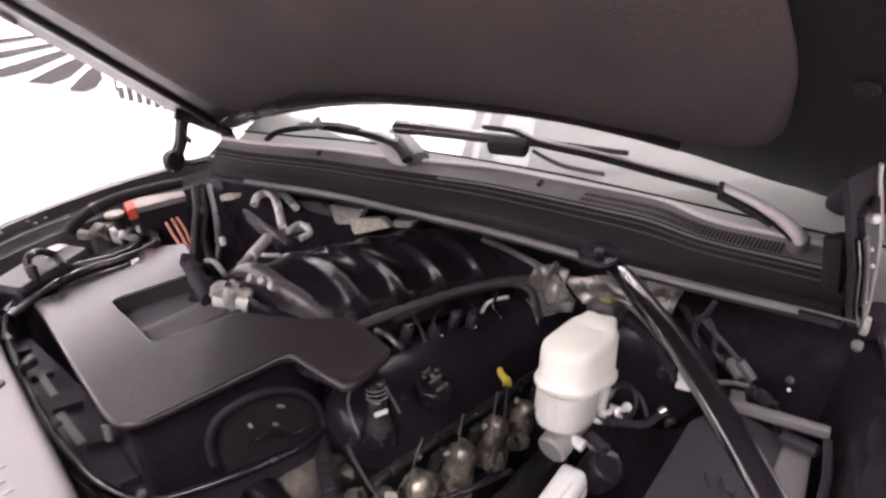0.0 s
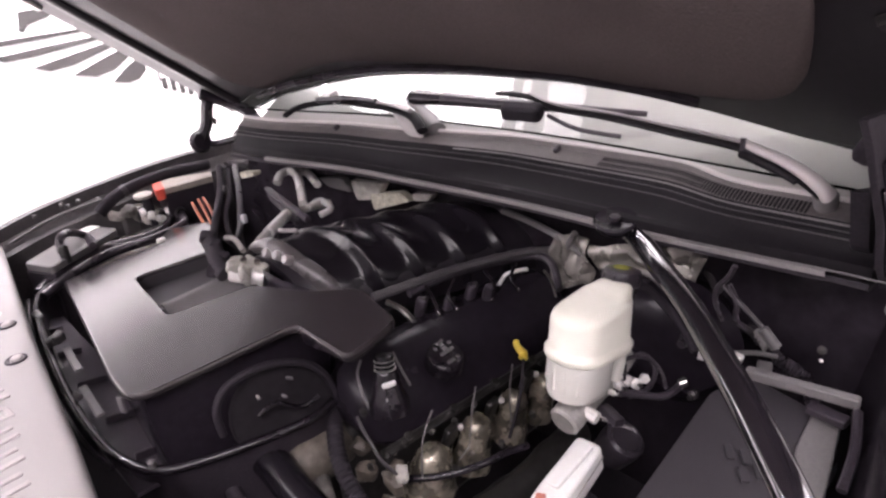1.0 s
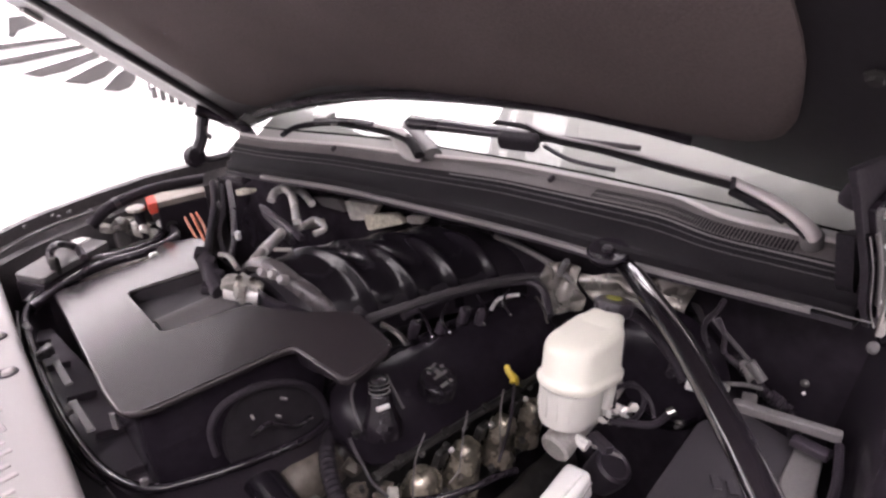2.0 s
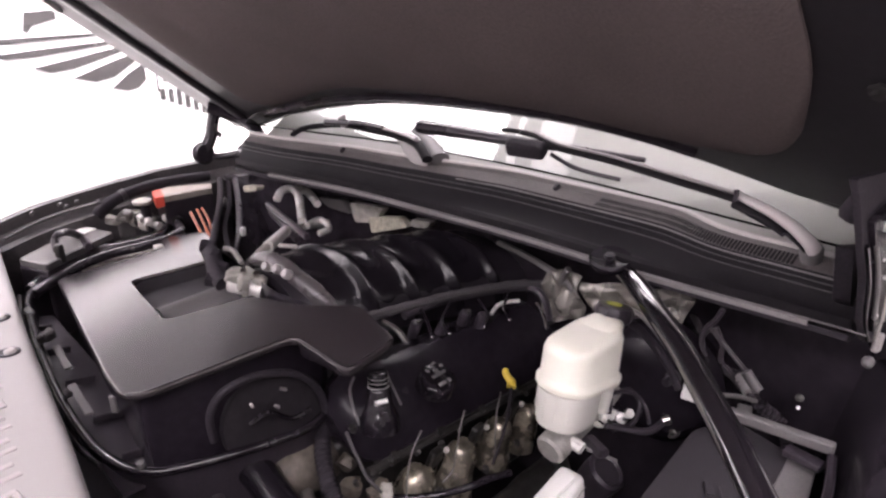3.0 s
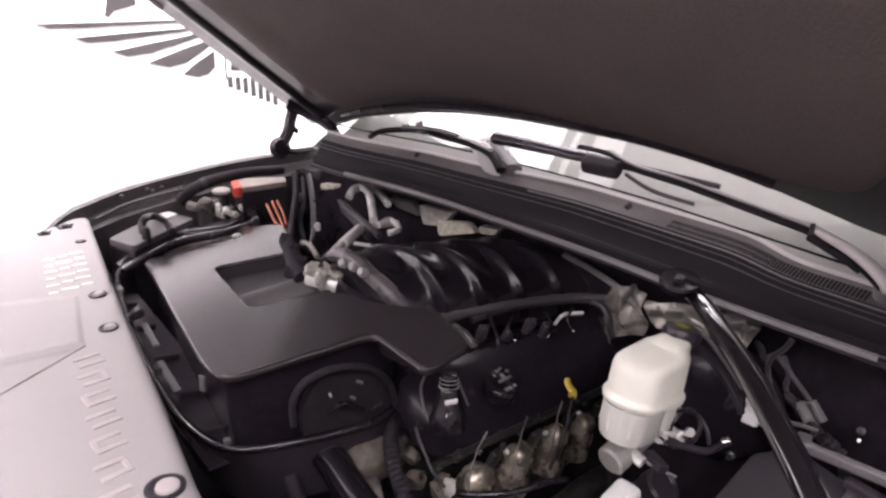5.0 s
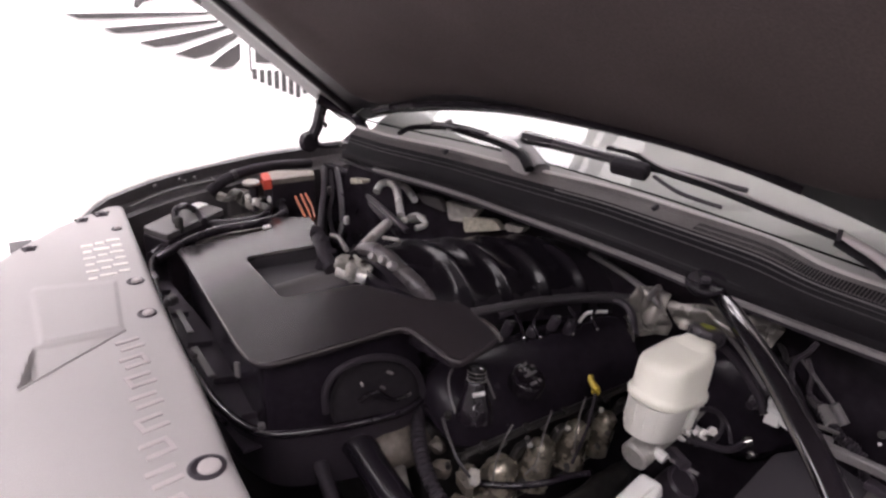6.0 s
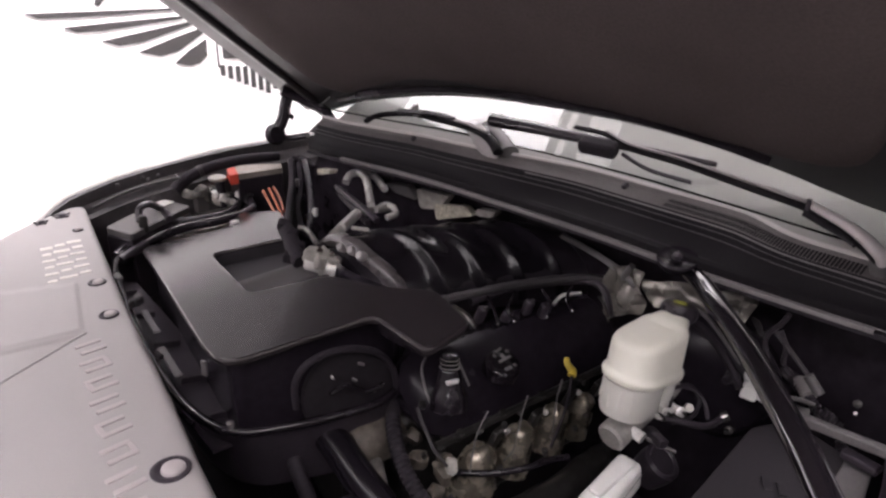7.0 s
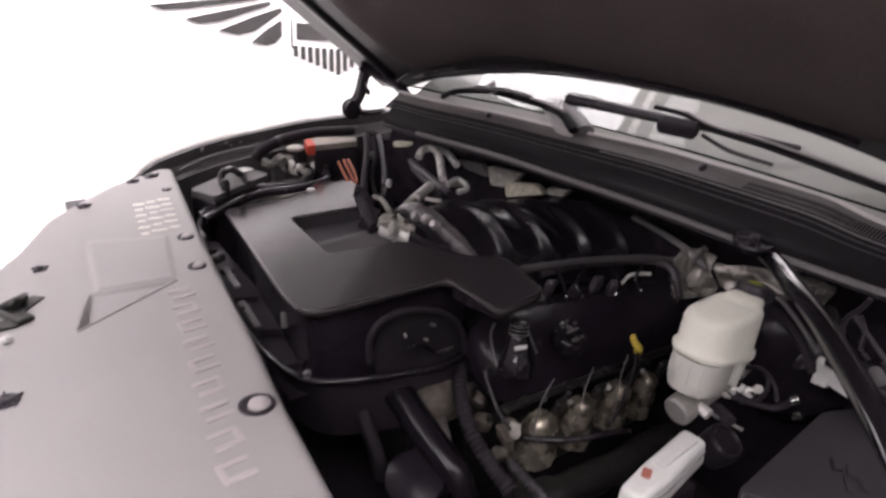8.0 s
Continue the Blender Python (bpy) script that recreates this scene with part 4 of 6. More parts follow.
    part("throttle_flange", lathe(((0.012, -0.006), (0.023, -0.005), (0.024, 0.0), (0.023, 0.005), (0.012, 0.006)), (-0.383, 0.263, 1.100), (0.75, -0.6, -0.2), 16), CAST, body)
    for q, size, turn in (((-0.398, 0.283, 1.122), (0.034, 0.030, 0.026), 40), ((-0.374, 0.268, 1.118), (0.030, 0.034, 0.024), 20), ((-0.392, 0.258, 1.112), (0.030, 0.024, 0.030), 60), ((-0.362, 0.246, 1.110), (0.026, 0.026, 0.022), 35)):
        part("cast_boss", lump(q, size, turn), DUSTY_PALE, body)
    for q in ((-0.385, 0.267, 1.130), (-0.366, 0.250, 1.124)):
        part("flange_bolt", lathe(((0.006, -0.004), (0.007, 0.0), (0.007, 0.006), (0.0005, 0.007)), q, (-0.2, -0.3, 0.9), 6), CHROME, body)
    # valve cover of the driver side
    body = []
    for x in (-0.428, -0.424, -0.41, -0.38, -0.30, -0.2, -0.1, 0.0, 0.06, 0.08, 0.085):
        k = math.sqrt(max(0.05, 1 - max(0, (-0.38 - x) / 0.05) ** 2)) * math.sqrt(max(0.05, 1 - max(0, (x - 0.06) / 0.026) ** 2))
        cy, cz = -0.105 - 0.04 * (x + 0.2), 0.965
        body.append([(x, cy + k * dy, cz + k * dz) for dy, dz in ((0.075, -0.05), (0.078, 0.045), (0.068, 0.068), (0.04, 0.078), (-0.01, 0.066), (-0.05, 0.035), (-0.068, 0.0), (-0.072, -0.04), (-0.06, -0.055))])
    part("valve_cover", loft(body, closed=True, cap=True), VALVE, e, "glossy black valve cover")
    part("cover_flange", tube([(x, -0.182 - 0.04 * (x + 0.2), 0.922) for x in span(-0.42, 0.07, 6)], 0.008, 8), STEEL_DARK, e)
    for x in span(-0.37, 0.03, 5):
        part("cover_bolt", lathe(((0.006, -0.004), (0.008, 0.0), (0.008, 0.006), (0.0005, 0.007)), (x, -0.186 - 0.04 * (x + 0.2), 0.93), (0, -0.4, 0.9), 6), STEEL_DARK, e)
    # round filler cap with its printed marks
    axis = Vector((0.0, -0.38, 0.92)).normalized()
    cap = part("filler_cap", lathe(((0.034, -0.022), (0.033, -0.004), (0.031, 0.002), (0.028, 0.004), (0.0005, 0.004)), (-0.271, -0.178, 1.036), axis, 28), GLOSS, e, "round black filler cap with pale print")
    for (x, y), wide, deep, turn in (((-0.264, -0.156), 0.018, 0.004, 18), ((-0.280, -0.163), 0.007, 0.006, 60), ((-0.250, -0.164), 0.007, 0.005, -40), ((-0.266, -0.176), 0.030, 0.005, 4), ((-0.266, -0.170), 0.008, 0.009, 0), ((-0.274, -0.194), 0.016, 0.006, 4), ((-0.258, -0.193), 0.006, 0.006, 4)):
        part("printed_mark", box((x, y, 1.0415 + 0.41 * (y + 0.178)), (wide, deep, 0.0016), (22, 0, turn)), TRIM_GREY, cap, smooth=False)
    at, up = (-0.391, -0.170, 1.028), (0.14, 0.16, 0.97)
    cap = part("oil_cap", lathe(((0.033, -0.034), (0.032, -0.012), (0.028, -0.003), (0.0235, 0.010), (0.0190, 0.032), (0.0180, 0.036), (0.0155, 0.038), (0.0155, 0.058), (0.0145, 0.0610), (0.010, 0.0625), (0.0005, 0.063)), at, up, 26), GLOSS, e, "black oil filler neck and cap")
    for h, r in ((0.0375, 0.0170), (0.0450, 0.0160), (0.0520, 0.0158)):
        part("cap_ring", lathe(((r - 0.003, h), (r + 0.0005, h + 0.0005), (r + 0.0005, h + 0.0014), (r - 0.003, h + 0.0020)), at, up, 24), CAST, cap)
    part("cap_mark", box((-0.398, -0.186, 1.052), (0.022, 0.006, 0.007), (0, 0, -15)), LABEL, cap, bevel=0.0015)
    for pts in (((-0.386, -0.098, 1.052), (-0.405, -0.112, 1.042), (-0.416, -0.136, 1.020), (-0.420, -0.160, 1.000)), ((-0.340, -0.126, 1.056), (-0.349, -0.150, 1.048), (-0.352, -0.178, 1.022)), ((-0.412, -0.172, 1.012), (-0.398, -0.190, 1.012), (-0.376, -0.192, 1.012))):
        part("cap_guard", tube(pts, 0.0022, 8), TRIM_GREY, e)
    # dipstick with its yellow pull
    d = part("dipstick", tube(((-0.130, -0.224, 0.985), (-0.170, -0.247, 0.930), (-0.213, -0.256, 0.870)), 0.003, 6), MATT, e)
    part("pull", tube(((-0.126, -0.204, 1.005), (-0.131, -0.209, 1.000), (-0.131, -0.217, 0.993), (-0.129, -0.223, 0.987), (-0.136, -0.227, 0.982)), 0.0052, 8, r_end=0.0085), YELLOW, d, "yellow dipstick handle")
    # exhaust ports, heat shields and plug leads
    leads = (((-0.356, -0.232, 1.002), (-0.374, -0.232, 0.976), (-0.386, -0.232, 0.940), (-0.391, -0.232, 0.892)), ((-0.260, -0.232, 0.993), (-0.271, -0.232, 0.959), (-0.280, -0.232, 0.918), (-0.287, -0.232, 0.887), (-0.312, -0.232, 0.874)), ((-0.169, -0.232, 0.989), (-0.178, -0.232, 0.953), (-0.181, -0.232, 0.907), (-0.180, -0.232, 0.869)), ())
    for i, (x, y, k) in enumerate(((-0.337, -0.192, 1.10), (-0.238, -0.196, 0.92), (-0.135, -0.192, 0.84), (-0.062, -0.204, 0.70))):
        bell = lathe(((0.004 * k, 0.044), (0.016 * k, 0.041), (0.026 * k, 0.031), (0.032 * k, 0.014), (0.036 * k, -0.010), (0.041 * k, -0.036), (0.047 * k, -0.056), (0.044 * k, -0.059)), (x, y, 0.856), (0.10, -0.20, 0.95), 18)
        for q in bell.verts:
            q.co += 0.007 * k * noise.noise_vector(q.co * 26) + 0.003 * k * noise.noise_vector(q.co * 70)
        shield = part("plug_shield", bell, SHIELD, e, "tarnished bell-shaped heat shield")
        if leads[i]:
            part("plug_lead", tube(leads[i], 0.0016, 8), TRIM_GREY, shield)
        # exhaust port with its flange, bolts and spacer beside each shield
        part("port_flange", box((x + 0.048, y + 0.004, 0.888), (0.034, 0.014, 0.044), (18, 5, 12)), STEEL_DARK, e, bevel=0.005)
        for q, r, mat in (((x + 0.066, y - 0.006, 0.900), 0.006, CAST), ((x + 0.054, y - 0.040, 0.870), 0.006, DIRTY), ((x + 0.016, y + 0.012, 0.912), 0.006, STEEL_DARK)):
            part("flange_bolt", lathe(((0.7 * r, -0.008), (r, -0.004), (r, 0.004), (0.5 * r, 0.006), (0.5 * r, 0.010)), q, (-0.3, -0.6, 0.7), 6), mat, e)
    log = tube(((-0.43, -0.235, 0.77), (-0.33, -0.262, 0.765), (-0.20, -0.268, 0.765), (-0.09, -0.265, 0.77), (0.0, -0.24, 0.74)), 0.030, 14, 8)
    for q in log.verts:
        q.co += 0.008 * noise.noise_vector(q.co * 24)
    part("exhaust_manifold", log, STEEL_DARK, e, "dark dusty cast exhaust manifold")
    # dusty castings round the front of the head
    for q, size, turn, mat in (((-0.343, -0.142, 0.898), (0.020, 0.012, 0.014), 40, DUSTY_PALE), ((-0.382, -0.150, 0.895), (0.012, 0.012, 0.012), 15, DUSTY_PALE), ((-0.410, -0.205, 0.895), (0.030, 0.020, 0.018), 50, DUSTY_PALE), ((-0.425, -0.188, 0.892), (0.014, 0.022, 0.012), 20, DIRTY), ((-0.402, -0.175, 0.880), (0.030, 0.026, 0.030), 30, DIRTY), ((-0.440, -0.150, 0.890), (0.026, 0.034, 0.030), 65, DIRTY), ((-0.420, -0.110, 0.905), (0.022, 0.030, 0.026), 20, DIRTY), ((-0.452, -0.210, 0.865), (0.030, 0.024, 0.022), 10, DIRTY)):
        part("casting", lump(q, size, turn), mat, e)
    part("knock_sensor", lathe(((0.012, -0.016), (0.016, -0.010), (0.016, 0.010), (0.011, 0.016), (0.0005, 0.017)), (-0.372, -0.074, 0.936), (-0.5, -0.4, 0.7), 14), DUSTY_CAST, e)
    part("lower_pipe", tube(((-0.412, -0.165, 0.860), (-0.390, -0.205, 0.872), (-0.352, -0.242, 0.876), (-0.300, -0.270, 0.878), (-0.250, -0.285, 0.880), (-0.215, -0.300, 0.880)), 0.0065, 10), GLOSS, e)
    # fuel rail and injector wiring beside the manifold
    part("fuel_rail", tube(((-0.210, -0.018, 1.075), (-0.116, -0.029, 1.080), (-0.018, -0.062, 1.080), (0.048, -0.104, 1.080), (0.054, -0.144, 1.070), (0.022, -0.186, 1.040)), 0.008, 8), BLACK, e)
    part("rail_fitting", tube(((-0.047, -0.094, 1.050), (-0.021, -0.089, 1.060), (-0.001, -0.102, 1.065), (0.016, -0.113, 1.065)), 0.0038, 8), BRIGHT, e)
    for i, q in enumerate(((-0.205, -0.045, 1.060), (-0.163, -0.072, 1.050), (-0.109, -0.080, 1.060), (-0.085, -0.103, 1.055))):
        inj = part("injector", lathe(((0.008, -0.03), (0.011, -0.01), (0.011, 0.01), (0.008, 0.014), (0.0005, 0.014)), q, (0, -0.4, 0.9), 10), BLACK, e)
        part("connector", box((q[0] + 0.006, q[1] - 0.006, q[2] + 0.012), (0.014, 0.008, 0.006), (0, 0, 20 * i)), STEEL_DARK, inj, bevel=0.002)
    part("vent_tube", tube(((-0.002, -0.171, 1.085), (-0.019, -0.200, 1.080), (-0.034, -0.223, 1.060)), 0.003, 8), CHROME, e)
    part("vent_tube", tube(((-0.284, -0.048, 1.100), (-0.273, -0.075, 1.090), (-0.266, -0.094, 1.070)), 0.006, 8), CHROME, e)
    for a, b, c in (((-0.182, -0.036, 1.085), (-0.195, -0.069, 1.075), (-0.203, -0.090, 1.055)), ((-0.123, -0.053, 1.085), (-0.163, -0.075, 1.070), (-0.166, -0.098, 1.050)), ((-0.071, -0.080, 1.085), (-0.081, -0.113, 1.070), (-0.100, -0.124, 1.050)), ((-0.008, -0.106, 1.085), (-0.039, -0.119, 1.070), (-0.040, -0.137, 1.050))):
        lead = part("injector_lead", tube((a, b, c), 0.0032, 8), GLOSS, e)
        part("lead_clip", lathe(((0.002, -0.004), (0.0032, -0.002), (0.0032, 0.002), (0.002, 0.004)), c, (0.2, -0.4, 0.8), 8), CHROME, lead)
    part("wire_loom", tube(((-0.278, 0.001, 1.090), (-0.181, -0.018, 1.090), (-0.082, -0.044, 1.090), (0.033, -0.093, 1.090), (0.093, -0.134, 1.080)), 0.009, 8, corrugate=0.08), LOOM, e)
    part("transmission_dipstick", tube(((0.084, 0.010, 1.140), (0.090, -0.056, 1.130), (0.076, -0.150, 1.120), (0.071, -0.204, 1.100)), 0.007, 8), TRIM_GREY, e)
    # front accessories under the intake
    part("alternator", lathe(((0.02, -0.06), (0.042, -0.055), (0.048, -0.02), (0.048, 0.03), (0.040, 0.045), (0.02, 0.05)), (-0.475, -0.050, 0.890), (-1, 0, 0), 20), DIRTY, e, "dusty cast alternator")
    part("pulley", lathe(((0.06, -0.01), (0.07, 0.0), (0.065, 0.008), (0.07, 0.016), (0.02, 0.02)), (-0.52, 0.02, 0.80), (-1, 0, 0), 24), STEEL_DARK, e)
    part("front_loom", tube(((-0.345, 0.045, 0.958), (-0.396, -0.019, 0.955), (-0.455, -0.095, 0.945), (-0.490, -0.165, 0.930), (-0.497, -0.225, 0.900), (-0.485, -0.290, 0.860)), 0.0130, 12, 14, corrugate=0.10), MATT, e, "dark corrugated wiring loom")
    part("bracket", prism(rounded(((-0.474, 0.018, 0.905), (-0.425, -0.016, 0.905), (-0.441, -0.040, 0.903), (-0.473, -0.026, 0.903)), 0.005), 0.02), DUSTY_CAST, e, "dusty tan steel bracket", bevel=0.003)
    leg = [[Vector((x, y, z)) + Vector((d, 0.55 * d, h)) for d, h in ((-w, -0.004), (-0.6 * w, 0.002), (0.4 * w, 0.003), (w, -0.006))] for x, y, z, w in ((-0.462, -0.020, 0.890, 0.020), (-0.474, -0.050, 0.892, 0.022), (-0.490, -0.085, 0.886, 0.018), (-0.505, -0.130, 0.876, 0.014), (-0.520, -0.172, 0.856, 0.012))]
    part("bracket_leg", slab(leg, (0, 0, -0.008)), DUSTY_CAST, e)
    for q, k in (((-0.417, -0.131, 0.985), 1.3), ((-0.423, -0.190, 0.930), 1.0), ((-0.388, -0.194, 0.940), 1.1), ((-0.305, -0.223, 0.945), 1.0), ((-0.256, -0.279, 0.900), 1.1), ((-0.334, -0.248, 0.880), 1.2), ((-0.185, -0.286, 0.920), 1.0), ((-0.448, -0.176, 0.920), 0.9)):
        part("fastener", lathe(((0.005 * k, -0.008), (0.006 * k, 0.0), (0.005 * k, 0.004), (0.0005, 0.005)), q, (-0.3, -0.1, 0.9), 6), STEEL_DARK, e)
    part("sensor_wire", tube(((-0.435, -0.139, 0.990), (-0.435, -0.151, 0.970), (-0.435, -0.170, 0.950), (-0.435, -0.190, 0.930), (-0.413, -0.210, 0.890)), 0.003, 8), LOOM, e)
    part("tensioner_bracket", prism(rounded(((-0.434, -0.182, 0.900), (-0.414, -0.188, 0.900), (-0.415, -0.212, 0.880), (-0.429, -0.207, 0.880)), 0.004), 0.02), DIRTY, e, bevel=0.002)
    part("front_cover", box((-0.44, 0.12, 0.78), (0.06, 0.30, 0.22)), STEEL_DARK, e, bevel=0.02)


engine()


def hoses():
    h = thing("radiator_hose", (-0.513, -0.000, 0.880), "thick black rubber radiator hose", "hose")
    part("hose", tube(((-0.559, 0.016, 0.940), (-0.550, -0.049, 0.920), (-0.547, -0.133, 0.890), (-0.531, -0.208, 0.840), (-0.513, -0.215, 0.760)), 0.029, 16), RUNNER, h)
    part("clamp", tube(((-0.558, -0.005, 0.936), (-0.556, -0.025, 0.930)), 0.036, 14), STEEL_DARK, h)
    d = thing("ribbed_duct", (-0.596, -0.023, 0.840), "ribbed dusty grey cable duct", "duct")
    part("duct", tube(((-0.604, 0.006, 0.900), (-0.614, -0.031, 0.880), (-0.612, -0.063, 0.840), (-0.605, -0.074, 0.780)), 0.014, 10, 10, corrugate=0.06), MATT, d)
    f = thing("fan_motor", (-0.580, -0.158, 0.840), "black electric fan motor", "motor")
    part("motor", lathe(((0.02, -0.03), (0.05, -0.025), (0.055, 0.0), (0.05, 0.02), (0.02, 0.03)), (-0.591, -0.167, 0.835), (-0.3, -0.3, 0.9), 24), VALVE, f)
    p = thing("coolant_pipe", (-0.398, -0.233, 0.800), "dark corrugated wiring pipe", "pipe")
    part("pipe", tube(((-0.440, -0.228, 0.860), (-0.430, -0.265, 0.840), (-0.416, -0.303, 0.820), (-0.394, -0.335, 0.780)), 0.011, 8, 10, corrugate=0.10), LOOM, p)


hoses()


# ---- brakes ----
def brake_unit():
    b = thing("brake_master_cylinder", (-0.13, -0.375, 0.93), "milky white brake fluid reservoir on an aluminium master cylinder", "brake reservoir")
    lean = Matrix.Translation((-0.150, -0.375, 1.052)) @ Matrix.Rotation(radians(9), 4, "Y") @ Matrix.Scale(0.8, 4)

    def ring(hx, hy, z, r=0.0, n=7):
        r = r or 0.86 * hy
        out = []
        for cx, cy, a0 in ((hx - r, hy - r, 0), (-hx + r, hy - r, 90), (-hx + r, -hy + r, 180), (hx - r, -hy + r, 270)):
            for k in range(n):
                a = radians(a0 + 90 * k / (n - 1))
                out.append(lean @ Vector((cx + r * math.cos(a), cy + r * math.sin(a), z)))
        return out

    low = [ring(0.052, 0.040, -0.062, 0.038), ring(0.062, 0.048, -0.057, 0.046), ring(0.066, 0.052, -0.044, 0.050), ring(0.068, 0.054, 0.012, 0.052), ring(0.070, 0.055, 0.020, 0.053)]
    for row in low:
        for q in row:
            q.x -= 0.020
    tank = [ring(0.086, 0.054, 0.016, 0.050), ring(0.095, 0.0615, 0.020, 0.056), ring(0.097, 0.063, 0.026, 0.057), ring(0.097, 0.063, 0.033, 0.057), ring(0.093, 0.059, 0.038, 0.054), ring(0.090, 0.057, 0.044, 0.052), ring(0.0895, 0.0565, 0.084, 0.052), ring(0.087, 0.054, 0.092, 0.050), ring(0.082, 0.049, 0.098, 0.046), ring(0.074, 0.041, 0.1015, 0.039), ring(0.060, 0.028, 0.103, 0.026)]
    for row in tank[6:]:
        for q in row:
            q.z += 0.20 * (q.x + 0.222)
    res = part("reservoir", loft(tank, closed=True, cap=True), TRANSLUCENT, b, "milky white translucent plastic reservoir")
    part("lower_tank", loft(low, closed=True, cap=True), MILKY_LOW, res, "greyer lower half")
    for k in range(5):
        a = radians(118 + 26 * k)
        part("tank_rib", tube([lean @ Vector((-0.037 + 0.054 * math.cos(a), 0.054 * math.sin(a), z)) for z in (-0.040, 0.018)], 0.0022, 6), MILKY_LOW, res)
    part("rear_outlet", tube([lean @ Vector(q) for q in ((0.060, -0.030, 0.020), (0.060, -0.030, -0.020), (0.056, -0.026, -0.052))], 0.013, 12), MILKY_LOW, res)
    # low step up to the filler neck
    saddle = []
    for x, hy, z in ((0.012, 0.034, 0.118), (0.020, 0.038, 0.129), (0.040, 0.041, 0.137), (0.066, 0.038, 0.142), (0.082, 0.032, 0.142), (0.088, 0.028, 0.134), (0.089, 0.026, 0.090)):
        saddle.append([lean @ Vector((x, y, z - d)) for y, d in ((-hy, 0.030), (-hy, 0.008), (-hy * 0.86, 0.002), (-hy * 0.5, 0.0), (hy * 0.5, 0.0), (hy * 0.86, 0.002), (hy, 0.008), (hy, 0.030))])
    part("filler_step", loft(saddle, closed=True, cap=True), TRANSLUCENT, res)
    up = lean.to_3x3().normalized() @ Vector((0.08, 0, 1))
    q = lean @ Vector((0.108, 0.010, 0.130))
    cap = part("filler_cap", lathe(((0.027, -0.004), (0.030, 0.0), (0.031, 0.006), (0.031, 0.016), (0.028, 0.021), (0.021, 0.023), (0.0005, 0.023)), q, up, 26), BLACK, b, "black filler cap")
    for k in range(10):
        a = radians(36 * k)
        side = up.orthogonal().normalized()
        out = math.cos(a) * side + math.sin(a) * up.cross(side)
        part("grip", tube((q + out * 0.031 + up * 0.002, q + out * 0.031 + up * 0.016), 0.0022, 5), BLACK, cap)
    part("cap_label", lathe(((0.0125, 0.0225), (0.0125, 0.0242), (0.0005, 0.0242)), q + 0.003 * Vector((0, 1, 0)), up, 18), OLIVE, cap, "olive yellow printed disc")
    end = Vector((-0.2075, -0.372, 0.963))
    ax = Vector((-0.95, 0.0, -0.25)).normalized()
    part("cylinder", lathe(((0.022, -0.17), (0.024, -0.15), (0.024, -0.03), (0.026, -0.02), (0.026, 0.0), (0.022, 0.004), (0.0005, 0.004)), end, ax, 20), CAST, b, "cast aluminium cylinder")
    part("mount_web", box((-0.15, -0.375, 0.985), (0.07, 0.03, 0.03), (0, 10, 0)), CAST, b, bevel=0.006)
    for a, c in (((-0.177, -0.388, 0.975), (-0.176, -0.412, 0.970)), ((-0.082, -0.387, 0.985), (-0.075, -0.405, 0.980))):
        part("pipe_union", tube((a, c), 0.010, 8), BRIGHT, b)
    part("level_sensor", box((-0.161, -0.426, 0.975), (0.018, 0.045, 0.014), (0, 10, -20)), BLACK, b, bevel=0.002)
    part("sensor_rod", tube(((-0.173, -0.418, 0.972), (-0.156, -0.463, 0.965)), 0.003, 6), TRIM_GREY, b)
    part("brake_pipe", tube(((-0.058, -0.390, 1.010), (-0.031, -0.405, 1.010), (-0.034, -0.426, 0.990), (-0.060, -0.429, 0.970), (-0.099, -0.417, 0.970)), 0.004, 8), BLACK, b)
    part("brake_pipe", tube(((-0.109, -0.406, 0.980), (-0.087, -0.435, 0.975), (-0.065, -0.463, 0.975), (-0.027, -0.472, 0.983)), 0.006, 8), BLACK, b)
    part("pipe_clamp", lathe(((0.006, -0.008), (0.010, -0.006), (0.010, 0.006), (0.005, 0.008)), (-0.027, -0.472, 0.983), (0.5, -0.5, 0.3), 10), CHROME, b)
    part("banjo_bolt", lathe(((0.008, -0.01), (0.009, 0.0), (0.008, 0.008), (0.0005, 0.009)), (-0.065, -0.425, 0.990), (-0.6, -0.5, 0.5), 6), CAST, b)
    for q, r, way in (((-0.108, -0.405, 0.992), 0.008, (-0.4, -0.8, 0.2)), ((-0.094, -0.398, 0.998), 0.006, (-0.6, -0.4, 0.5)), ((-0.122, -0.402, 0.984), 0.005, (-0.2, -0.9, 0.2)), ((-0.160, -0.408, 0.968), 0.006, (-0.3, -0.8, 0.3)), ((-0.078, -0.418, 0.984), 0.010, (-0.5, -0.7, 0.4))):
        nut = part("union_nut", lathe(((0.7 * r, -0.010), (r, -0.008), (r, 0.004), (0.6 * r, 0.006), (0.5 * r, 0.012)), q, way, 6), BRIGHT, b)
        part("pipe_end", tube((q, Vector(q) + 0.022 * Vector(way)), 0.35 * r, 8), STEEL_DARK, nut)
    part("sensor_wire", tube(((-0.100, -0.392, 1.012), (-0.070, -0.400, 1.022), (-0.045, -0.420, 1.016), (-0.040, -0.440, 0.996), (-0.052, -0.456, 0.978)), 0.0035, 8), BLACK, b)
    part("sensor_plug", box((-0.084, -0.392, 1.000), (0.03, 0.02, 0.018), (0, 0, 30)), BLACK, b, bevel=0.003)
    b.location, b.scale = Vector((-0.920, -0.906, 1.656)) + 0.94 * (b.location - Vector((-0.920, -0.906, 1.656))), (0.94, 0.94, 0.94)
    bo = thing("brake_booster", (0.03, -0.42, 0.92), "large round black brake booster behind the reservoir", "brake booster")
